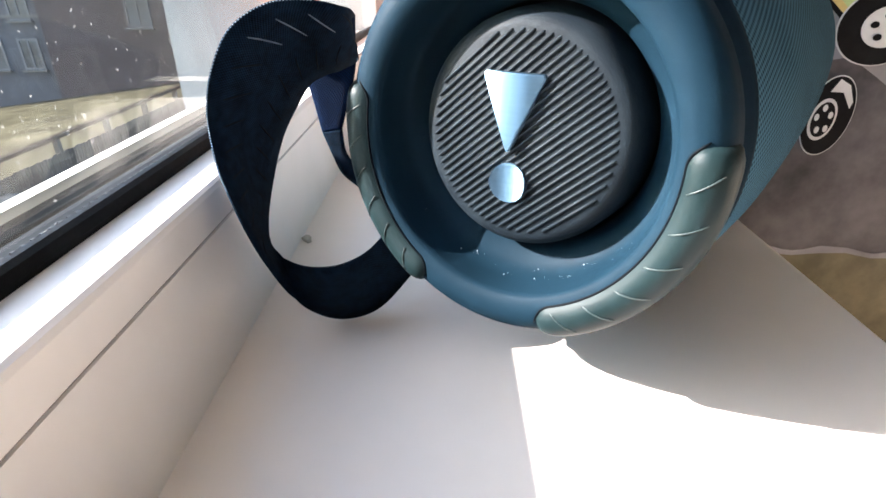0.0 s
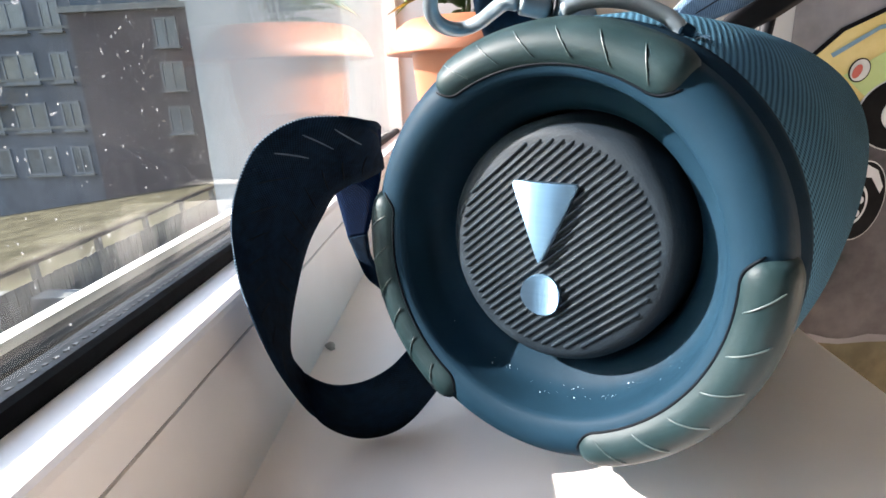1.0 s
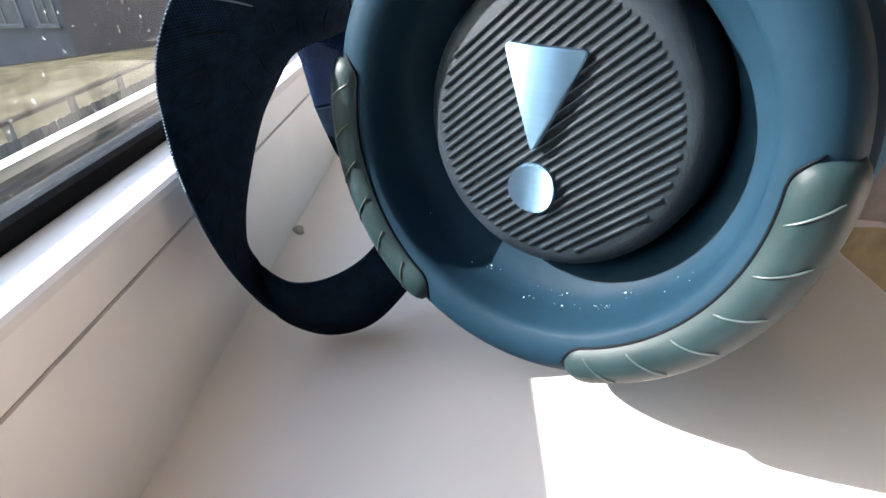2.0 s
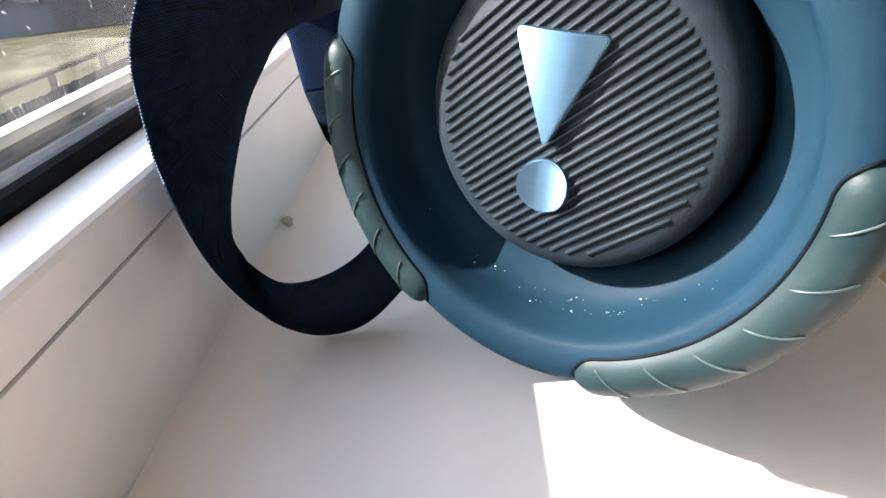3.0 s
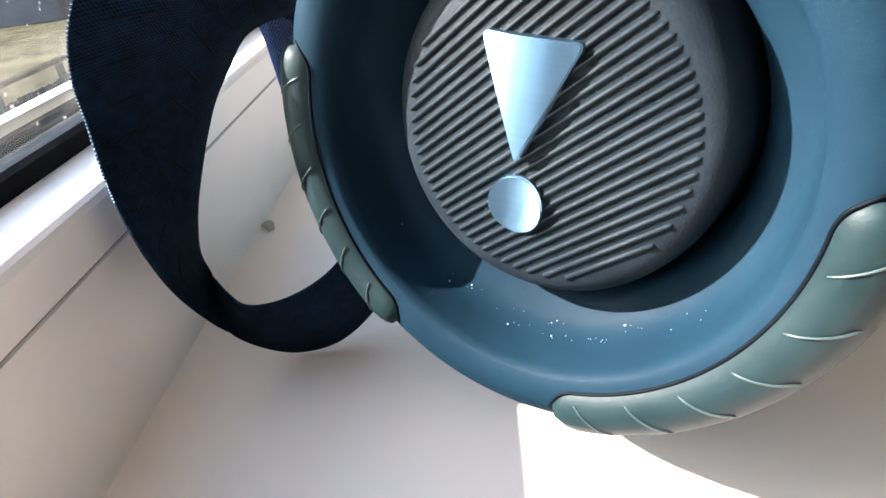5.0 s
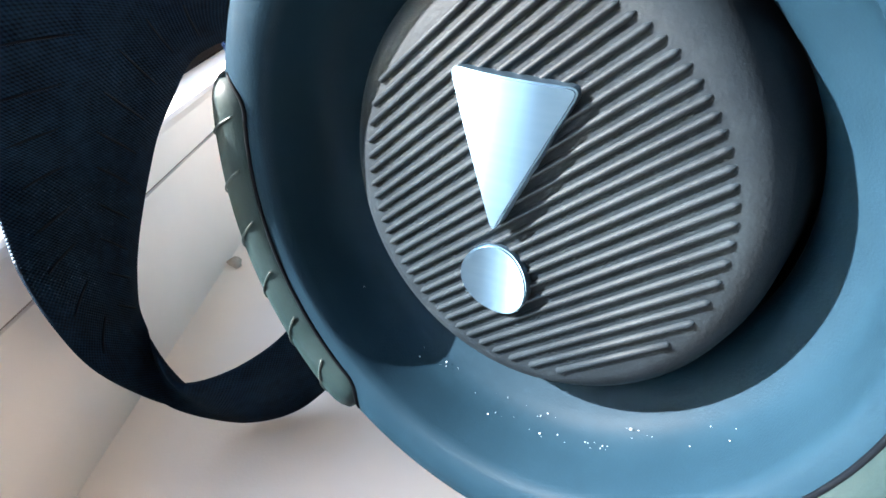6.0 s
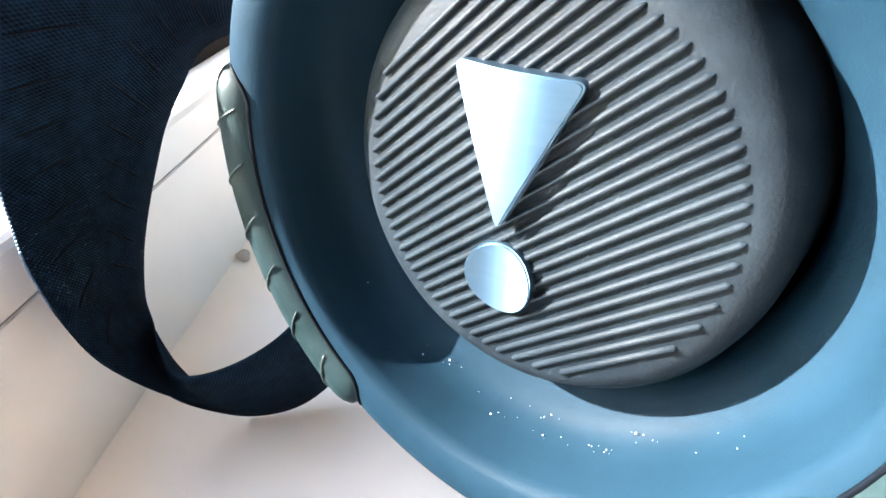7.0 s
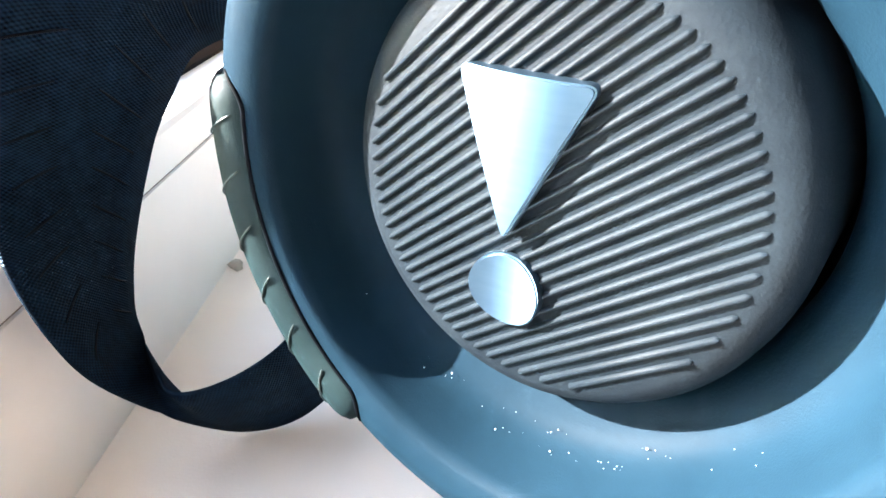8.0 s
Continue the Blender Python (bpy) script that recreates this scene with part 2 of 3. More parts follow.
def tube_bm(points, radius, count=40, sides=12, radii=None):
    """A round bar along a smooth line, with rounded ends."""
    line = [Vector(q) for q in spline(points, count)]
    bm = bmesh.new()
    rings = []
    side = Vector((0.31, 0.2, 0.93))
    for i, c in enumerate(line):
        d = (line[min(i + 1, count - 1)] - line[max(i - 1, 0)]).normalized()
        side = (side - d * side.dot(d)).normalized()
        up = d.cross(side)
        e = min(i, count - 1 - i)
        r = (radii[min(int(i / count * len(radii)), len(radii) - 1)] if radii else radius) * (0.55 if e == 0 else 0.88 if e == 1 else 1.0)
        rings.append([bm.verts.new(c + r * (cos(2 * pi * k / sides) * side + sin(2 * pi * k / sides) * up)) for k in range(sides)])
    for a, b in zip(rings, rings[1:]):
        for k in range(sides):
            bm.faces.new((a[k], a[(k + 1) % sides], b[(k + 1) % sides], b[k]))
    bm.faces.new(rings[0][::-1])
    bm.faces.new(rings[-1])
    bmesh.ops.recalc_face_normals(bm, faces=bm.faces[:])
    return bm


def lathe_bm(profile, steps=96, start=0.0, end=2 * pi, warp=None, uv=False):
    """A turned shape: profile of (radius, depth) round the local z axis."""
    bm = bmesh.new()
    full = abs(end - start - 2 * pi) < 1e-6
    cols = steps if full else steps + 1
    grid = []
    for i in range(cols):
        a = start + (end - start) * i / steps
        col = []
        for r, d in profile:
            p = Vector((r * cos(a), r * sin(a), d))
            col.append(bm.verts.new(warp(p) if warp else p))
        grid.append(col)
    layer = bm.loops.layers.uv.new("UVMap") if uv else None
    for i in range(steps):
        a, b = grid[i], grid[(i + 1) % cols]
        for k in range(len(profile) - 1):
            f = bm.faces.new((a[k], b[k], b[k + 1], a[k + 1]))
            if uv:
                for loop, (x, y) in zip(f.loops, ((i, k), (i + 1, k), (i + 1, k + 1), (i, k + 1))):
                    loop[layer].uv = (x / steps, y / (len(profile) - 1))
    bmesh.ops.recalc_face_normals(bm, faces=bm.faces[:])
    return bm


def ribbon_bm(stations, count, thick, uv_len=1.0):
    """A flat band: stations are pairs of points on its two edges; smooth between them, with real thickness."""
    rows = spline([(*a, *b) for a, b in stations], count)
    bm = bmesh.new()
    layer = bm.loops.layers.uv.new("UVMap")
    across = 6
    tops, unders = [], []
    mids = [(Vector(r[:3]) + Vector(r[3:])) / 2 for r in rows]
    for i, r in enumerate(rows):
        a, b = Vector(r[:3]), Vector(r[3:])
        d = mids[min(i + 1, count - 1)] - mids[max(i - 1, 0)]
        nrm = d.cross(b - a)
        nrm = nrm.normalized() if nrm.length > 1e-9 else Vector((0, 0, 1))
        top, under = [], []
        for k in range(across + 1):
            s = k / across
            p = a.lerp(b, s)
            h = thick / 2 * (0.45 if k in (0, across) else 1.0)
            top.append(bm.verts.new(p + nrm * h))
            under.append(bm.verts.new(p - nrm * h))
        tops.append(top)
        unders.append(under)

    def quad(vs, uvs):
        f = bm.faces.new(vs)
        f.smooth = True
        for loop, c in zip(f.loops, uvs):
            loop[layer].uv = c

    for i in range(count - 1):
        y0, y1 = i / (count - 1) * uv_len, (i + 1) / (count - 1) * uv_len
        for k in range(across):
            x0, x1 = k / across, (k + 1) / across
            quad((tops[i][k], tops[i][k + 1], tops[i + 1][k + 1], tops[i + 1][k]), ((x0, y0), (x1, y0), (x1, y1), (x0, y1)))
            quad((unders[i][k], unders[i + 1][k], unders[i + 1][k + 1], unders[i][k + 1]), ((x0, y0), (x0, y1), (x1, y1), (x1, y0)))
        for k in (0, across):
            quad((tops[i][k], tops[i + 1][k], unders[i + 1][k], unders[i][k]), ((k / across, y0), (k / across, y1), (k / across, y1), (k / across, y0)))
    for i in (0, count - 1):
        for k in range(across):
            quad((tops[i][k], tops[i][k + 1], unders[i][k + 1], unders[i][k]), ((0, 0), (0.1, 0), (0.1, 0.1), (0, 0.1)))
    bmesh.ops.recalc_face_normals(bm, faces=bm.faces[:])
    return bm


# ---- the window recess ----
# the Y0 end is unseen, set close to hold skylight off the speaker's end
Y0, Y1 = -0.30, 0.68      # the recess along the window
SILL_X = 0.2480          # front edge of the sill
TOP = 1.20               # top of the window

sill = obj("window_sill", box_bm(-0.006, SILL_X, Y0, Y1, -0.022, 0.0, 0.003, 3), SILL)
tagged(sill, "white laminate window sill lit by a patch of sun", "window sill", kind="structure")

window = thing("window_1", "white plastic window with black gaskets and dusty double glazing", "window", kind="structure")
lower = [(0.0, 0.0), (-0.0063, 0.0431), (-0.0077, 0.0434), (-0.0077, 0.0440), (-0.0064, 0.0443), (-0.0071, 0.0562), (-0.0079, 0.0579), (-0.0093, 0.0588), (-0.0123, 0.0593),
         (-0.0251, 0.0597), (-0.0261, 0.0582), (-0.020, 0.030), (-0.069, 0.030), (-0.069, -0.02), (0.0, -0.02)]
part("bottom_rail", extrude_profile(lower, Y0, Y1), PVC, window)
part("seam", extrude_profile([(-0.0072, 0.0431), (-0.0072, 0.0443), (-0.0078, 0.0443), (-0.0078, 0.0431)], Y0, Y1), GROOVE, window, "thin dirty seam")
part("gasket", extrude_profile([(-0.0256, 0.0472), (-0.0246, 0.0614), (-0.0256, 0.0644), (-0.0276, 0.0654), (-0.0299, 0.0654), (-0.0299, 0.0472)], Y0, Y1), GASKET, window, "black rubber gasket")
part("gasket", extrude_profile([(-0.0508, 0.0472), (-0.0508, 0.0582), (-0.0531, 0.0592), (-0.0586, 0.0552), (-0.0661, 0.0552), (-0.0661, 0.0472)], Y0, Y1), GASKET, window, "black rubber gasket")
part("glazing_channel", extrude_profile([(-0.0279, 0.0310), (-0.0302, 0.0469), (-0.0656, 0.0469), (-0.0633, 0.0310)], Y0, Y1), GASKET, window, "dark glazing channel")
spacer = part("spacer_bar", extrude_profile([(-0.0344, 0.0471), (-0.0344, 0.0592), (-0.0464, 0.0592), (-0.0464, 0.0471)], Y0, Y1), SPACER, window, "grey metal spacer with small holes")
for i in range(110):
    part("perforation", box_bm(-0.0412, -0.0400, -0.14 + i * 0.0042, -0.1386 + i * 0.0042, 0.0593, 0.0596), FRAMEDOT, spacer)
part("outer_rail", extrude_profile([(-0.0643, 0.0310), (-0.0666, 0.0582), (-0.0648, 0.0595), (-0.0708, 0.0594), (-0.0713, 0.0582), (-0.0690, 0.031)], Y0, Y1), PVC, window)
pane = part("pane", box_bm(-0.0341, -0.0301, Y0, Y1, 0.0472, TOP), GLASS_DUST, window, "dusty window pane")
pane.visible_shadow = False
pane = part("pane", box_bm(-0.0506, -0.0466, Y0, Y1, 0.0472, TOP), GLASS, window)
pane.visible_shadow = False
part("side_rail", box_bm(-0.085, -0.0205, Y1 - 0.012, Y1 - 0.001, 0.03, TOP), PVC, window)
part("top_rail", box_bm(-0.085, 0.0, Y0, Y1, TOP, TOP + 0.07, 0.003), PVC, window)
part("side_rail", box_bm(-0.085, 0.0, Y0 - 0.07, Y0, -0.02, TOP + 0.07, 0.003), PVC, window)

# walls round the recess and the room
def wall(name, boxes, mat, label):
    return tagged(obj(name, join_boxes(boxes), mat), label, "wall", kind="structure")

OUT = -0.325             # outer face of the house wall
wall("wall_west", [(-0.10, SILL_X, Y1, 0.95, -0.9, 1.75), (-0.10, SILL_X, -2.2, Y0 - 0.07, -0.9, 1.75),
                   (-0.10, SILL_X, Y0 - 0.07, Y1, -0.9, -0.022), (-0.10, SILL_X, Y0 - 0.07, Y1, TOP + 0.07, 1.75)], PLASTER, "white plastered wall round the window recess")
wall("wall_facade", [(OUT, -0.10, Y1 + 0.002, 3.0, -4.7, 4.0), (OUT, -0.10, -5.0, Y0 - 0.07, -4.7, 4.0),
                     (OUT, -0.10, Y0 - 0.07, Y1 + 0.002, -4.7, -0.12), (OUT, -0.10, Y0 - 0.07, Y1 + 0.002, TOP + 0.07, 4.0)], FACADE, "pale grey rendered outer wall with a deep window reveal")
wall("wall_north", [(-0.10, 2.3, 0.95, 1.05, -0.9, 1.75)], WALLPAPER, "pale grey wall beside the window")
# east and south walls are unseen; near and pale cream to bounce warm fill
wall("wall_east", [(2.3, 2.4, -2.3, 1.05, -0.9, 1.75)], ROOMWALL, "unseen cream wall of the room, added to bounce warm light")
wall("wall_south", [(-0.10, 2.3, -2.3, -2.2, -0.9, 1.75)], ROOMWALL, "unseen cream wall of the room, added to bounce warm light")
tagged(obj("floor", box_bm(-0.1, 2.4, -2.3, 1.05, -1.0, -0.9), FLOOR), "brown laminate floor of the room", "floor", kind="structure")
tagged(obj("ceiling", box_bm(-0.1, 2.4, -2.3, 1.05, 1.75, 1.85), CEIL), "white painted ceiling", "ceiling", kind="structure")


# ---- the loudspeaker ----
YAW, LEAN = radians(33.8), 0.079
CX, CY, CZ = 0.0952, -0.0146, 0.0828
AXIS = Vector((-sin(YAW), -cos(YAW), 0.0))
# local frame: x to the right of the end face, y up, z out of the end face
SPK = Matrix((( cos(YAW), 0, AXIS.x, CX), (-sin(YAW), 0, AXIS.y, CY), (0, 1, 0, CZ), (0, 0, 0, 1)))
speaker = thing("portable_speaker", "dark blue portable loudspeaker lying on the window sill", "loudspeaker", SPK)


def lean(p):
    """The end face leans back a little against the body."""
    k = max(0.0, min(1.0, (p.z + 0.06) / 0.05))
    return Vector((p.x * (1 - 0.035 * k) + 0.062 * max(0.0, -p.z - 0.02), p.y * (1 - (0.053 if p.y > 0 else 0.035) * k), p.z - LEAN * p.y * k))


cloth = []
for i in range(41):
    s = i / 40
    d = -0.0185 - 0.2235 * s
    cloth.append((0.0648 + 0.0036 * sin(pi * s) ** 0.7 - 0.0055 * s, d))
part("grille", lathe_bm(cloth, 128, warp=lean, uv=True), CLOTH, speaker, "dark teal grille cloth", True)
band = [(0.0636, -0.0215), (0.0654, -0.0190), (0.0655, -0.0150), (0.0650, -0.0115), (0.0640, -0.0085)]
part("end_band", lathe_bm(band, 128, warp=lean), BAND, speaker, "dark grey rubber end band", True)
ring = [(0.0642, -0.0095)]
for i in range(15):
    a = radians(8 + i * 8.8)
    ring.append((0.0555 + 0.0081 * cos(a), -0.0064 + 0.0076 * sin(a)))
ring += [(0.0499, -0.0030), (0.0498, -0.0070), (0.0496, -0.0105), (0.0490, -0.0135), (0.0477, -0.0158), (0.0460, -0.0172), (0.0440, -0.0185), (0.0420, -0.0198), (0.0402, -0.0214), (0.0392, -0.0240)]
part("end_ring", lathe_bm(ring, 128, warp=lean), RING, speaker, "satin blue rubber end ring", True)
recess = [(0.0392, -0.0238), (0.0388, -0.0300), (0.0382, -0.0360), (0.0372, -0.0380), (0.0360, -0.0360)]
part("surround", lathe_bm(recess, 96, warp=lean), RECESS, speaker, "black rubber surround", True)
CAPD = -0.0105
cap_prof = [(0.0380, CAPD - 0.030), (0.0380, CAPD - 0.012), (0.0378, CAPD - 0.0060), (0.0370, CAPD - 0.0028), (0.0353, CAPD - 0.0008), (0.0328, CAPD), (0.0, CAPD)]
radiator = part("radiator", lathe_bm(cap_prof, 96, warp=lean), CAP, speaker, "round dark grey bass radiator", True)
back_prof = [(0.0599, -0.240), (0.0590, -0.252), (0.0550, -0.262), (0.0440, -0.252), (0.0, -0.250)]
part("end_ring", lathe_bm(back_prof, 64), RING, speaker, smooth=True)
part("foot", box_bm(-0.030, 0.030, -CZ, -0.058, -0.20, -0.07, 0.004), BAND, speaker, "dark rubber foot")


def face_point(x, y, d):
    return lean(Vector((x, y, d)))


# ribs across the radiator
RIB = radians(41)
dirx, diry = Vector((cos(RIB), sin(RIB), 0)), Vector((-sin(RIB), cos(RIB), 0))
for i in range(27):
    off = -0.0303 + i * 0.0023
    half = math.sqrt(max(0.0322 ** 2 - off ** 2, 0))
    if half < 0.004:
        continue
    bm = bmesh.new()
    loops = []
    for s, w in ((-1, 0.25), (-0.97, 1), (0.97, 1), (1, 0.25)):
        c = diry * off + dirx * (half * s)
        loops.append([bm.verts.new(face_point(*(c + diry * (q * 0.00060 * w)).xy, CAPD + h * w)) for q, h in ((-1, -0.0003), (-0.75, 0.0004), (0, 0.0007), (0.75, 0.0004), (1, -0.0003))])
    for a, b in zip(loops, loops[1:]):
        for k in range(4):
            bm.faces.new((a[k], b[k], b[k + 1], a[k + 1])).smooth = True
    bm.faces.new(loops[0])
    bm.faces.new(loops[-1][::-1])
    bmesh.ops.recalc_face_normals(bm, faces=bm.faces[:])
    part("rib", bm, CAP, radiator)


def domed_bm(outline, d, thick, bevel, x0, x1, dome):
    """A plate whose face is gently rounded from side to side."""
    bm = bmesh.new()
    f = bm.faces.new([bm.verts.new((x, y, d)) for x, y in outline])
    r = bmesh.ops.extrude_face_region(bm, geom=[f])
    bmesh.ops.translate(bm, vec=(0, 0, thick), verts=[v for v in r["geom"] if isinstance(v, bmesh.types.BMVert)])
    bmesh.ops.recalc_face_normals(bm, faces=bm.faces[:])
    tops = [e for e in bm.edges if all(v.co.z > d + thick * 0.5 for v in e.verts)]
    bmesh.ops.bevel(bm, geom=tops, offset=bevel, segments=2, affect="EDGES")
    for i in range(1, 30):
        bmesh.ops.bisect_plane(bm, geom=bm.verts[:] + bm.edges[:] + bm.faces[:], plane_co=(x0 + (x1 - x0) * i / 30, 0, 0), plane_no=(1, 0, 0))
    for v in bm.verts:
        if v.co.z > d + thick * 0.5:
            v.co.z += dome * (1 - ((v.co.x - (x0 + x1) / 2) * 2 / (x1 - x0)) ** 2)
    layer = bm.loops.layers.uv.new("UVMap")
    for f in bm.faces:
        for loop in f.loops:
            loop[layer].uv = (loop.vert.co.y * 20, loop.vert.co.x * 20)
    for v in bm.verts:
        v.co = lean(v.co)
    return bm


def rounded(corners, radius, steps=5):
    """A polygon with rounded corners."""
    out = []
    n = len(corners)
    for i in range(n):
        p, a, b = Vector(corners[i]), Vector(corners[i - 1]), Vector(corners[(i + 1) % n])
        da, db = (a - p).normalized(), (b - p).normalized()
        for k in range(steps + 1):
            t = k / steps
            out.append((p + da * radius * (1 - t) ** 2 + db * radius * t ** 2).to_tuple())
    return out


tri = rounded([(-0.0134, 0.0194), (0.0088, 0.0194), (-0.0023, -0.0062)], 0.0022)
part("emblem", domed_bm(tri, CAPD + 0.0002, 0.0016, 0.0003, -0.0134, 0.0088, 0.0013), EMBLEM, radiator, "brushed light blue metal wedge")
dot = [(-0.0018 + 0.0066 * cos(2 * pi * i / 40), -0.0158 + 0.0066 * sin(2 * pi * i / 40)) for i in range(40)]
part("emblem", domed_bm(dot, CAPD + 0.0002, 0.0022, 0.0003, -0.0084, 0.0048, -0.0011), EMBLEM, radiator, "brushed light blue metal disc")


def pad_sweep(a0, a1, half, high, ends):
    """A rounded bolster swept along the end ring between two angles."""
    bm = bmesh.new()
    n, m = 48, 14
    rings = []
    for i in range(n + 1):
        s = i / n
        a = a0 + (a1 - a0) * s
        end = min(s, 1 - s) * (a1 - a0) * 0.0585
        k = max(1e-6, 1 - (1 - min(end / ends, 1)) ** 2.6) ** (1 / 2.6)
        loop = []
        for j in range(m):
            b = 2 * pi * j / m
            r = 0.0581 + half * cos(b) * k
            d = -0.0060 + high * sin(b) * (0.45 + 0.55 * k)
            loop.append(bm.verts.new(lean(Vector((r * cos(a), r * sin(a), d)))))
        rings.append(loop)
    for p, q in zip(rings, rings[1:]):
        for j in range(m):
            bm.faces.new((p[j], p[(j + 1) % m], q[(j + 1) % m], q[j]))
    bm.faces.new(rings[0][::-1])
    bm.faces.new(rings[-1])
    bmesh.ops.recalc_face_normals(bm, faces=bm.faces[:])
    return bm


def grip_pad(a0, a1):
    """A soft pad let into the end ring, with a dark gap round it and small slanting ridges."""
    pad = part("grip_pad", pad_sweep(a0, a1, 0.0075, 0.0092, 0.0080), PAD, speaker, "grey-green rubber grip pad", True)
    line = []
    for i in range(61):
        f = i / 60
        a = a0 + (a1 - a0) * f
        k = max(1e-6, 1 - (1 - min(min(f, 1 - f) * (a1 - a0) * 0.0585 / 0.0080, 1)) ** 2.6) ** (1 / 2.6)
        r, d = 0.0520, 0.0
        while r < 0.0583:
            d = -0.0064 + 0.0076 * math.sqrt(1 - ((r - 0.0555) / 0.0081) ** 2)
            u = (r - 0.0581) / (0.0075 * k)
            if abs(u) < 1 and -0.0060 + 0.0092 * (0.45 + 0.55 * k) * math.sqrt(1 - u * u) > d:
                break
            r += 0.0001
        line.append(lean(Vector((r * cos(a), r * sin(a), d))))
    part("gap", tube_bm(line, 0.00042, 120, 8), RECESS, pad, "thin dark joint round the pad", True)
    for i in range(6):
        c = a0 + (a1 - a0) * (0.13 + 0.148 * i)
        pts = []
        for q in range(6):
            w = q / 5 - 0.5
            a = c + w * 0.105
            r = 0.0588 + w * 0.0078
            h = math.sqrt(max(0, 1 - ((r - 0.0581) / 0.0075) ** 2))
            pts.append(lean(Vector((r * cos(a), r * sin(a), -0.0060 + 0.0092 * h + 0.00004))))
        part("ridge", tube_bm(pts, 0.00020, 14, 6), PADMARK, pad, smooth=True)


for a0, a1 in ((radians(51.5), radians(127)), (radians(166.5), radians(243.5)), (radians(287), radians(368.5))):
    grip_pad(a0, a1)

# carrying hooks on top of the body
INV = SPK.inverted()
TOPSHIFT = Vector((0.0028, -0.0060, 0.0060))


HOOKSHIFT = Vector((0.0040, -0.0060, 0.0100))


def at(points, shift=TOPSHIFT):
    return [tuple(INV @ (Vector(p) + shift)) for p in points]


part("hook", tube_bm(at([(0.1292, -0.0016, 0.1285), (0.1284, -0.0016, 0.1308), (0.1268, -0.0012, 0.1324), (0.1251, -0.0008, 0.1338), (0.1200, -0.0002, 0.1362), (0.1139, 0.0002, 0.1379), (0.1080, 0.0006, 0.1384), (0.1030, 0.0010, 0.1378), (0.0990, 0.0015, 0.1362)], HOOKSHIFT), 0.0020, 70, 14), HOOK, speaker, "grey metal strap hook", True)
part("collar", tube_bm(at([(0.1240, 0.0720, 0.1432), (0.1150, 0.0715, 0.1460), (0.1085, 0.0712, 0.1475)]), 0.0046, 16, 16), HOOK, speaker, smooth=True)
part("ring_seal", tube_bm(at([(0.1085, 0.0712, 0.1475), (0.1070, 0.0711, 0.1479)]), 0.0049, 6, 16), BLACKPL, speaker, "dark seal ring", True)
part("hook", tube_bm(at([(0.1070, 0.0711, 0.1479), (0.1000, 0.0705, 0.1496), (0.0950, 0.0700, 0.1507)]), 0.0040, 16, 16), HOOK, speaker, "grey metal strap hook", True)
part("hook", tube_bm(at([(0.0955, 0.0700, 0.1506), (0.0905, 0.0720, 0.1515), (0.0865, 0.0790, 0.1498), (0.0805, 0.0905, 0.1466), (0.0730, 0.0935, 0.1445), (0.0662, 0.0865, 0.1452), (0.0620, 0.0774, 0.1490), (0.0626, 0.0701, 0.1560), (0.0680, 0.0680, 0.1620)]), 0.0030, 72, 14), HOOK, speaker, "grey metal strap hook", True)
part("hook_mount", tube_bm(at([(0.1274, -0.0018, 0.1302), (0.1300, -0.0014, 0.1296), (0.1318, -0.0012, 0.1284)], HOOKSHIFT), 0.0022, 14, 12), BAND, speaker, "small oval eyelet", True)
rng = random.Random(21)
for i in range(14):
    x = 0.1300 + rng.uniform(0, 0.0045)
    p = Vector((x, -0.0019 - (x - 0.130) * 0.2 + rng.uniform(-0.0006, 0.0006), 0.1303 - (x - 0.130) * 0.65))
    q = p + Vector((rng.uniform(-0.0020, 0.0026), rng.uniform(-0.0008, 0.0), rng.uniform(-0.0014, 0.0004)))
    part("frayed_thread", tube_bm(at([p, (p + q) / 2 + Vector((0, 0, 0.0005)), q], HOOKSHIFT), 0.00013, 8, 5), THREAD, speaker)

# dust grains on the lower part of the end ring
rng = random.Random(5)
for i in range(46):
    a = radians(rng.gauss(278, 22))
    t = rng.random()
    r, d = 0.0494 - 0.0022 * t, -0.0115 - 0.0042 * t
    g = rng.choice((0.00005, 0.00006, 0.00007, 0.00009, 0.00011, 0.00019))
    bm = bmesh.new()
    bmesh.ops.create_icosphere(bm, subdivisions=1, radius=g)
    bmesh.ops.translate(bm, vec=lean(Vector((r * cos(a), r * sin(a), d + 0.0003))), verts=bm.verts)
    part("dust_grain", bm, DUST, speaker)

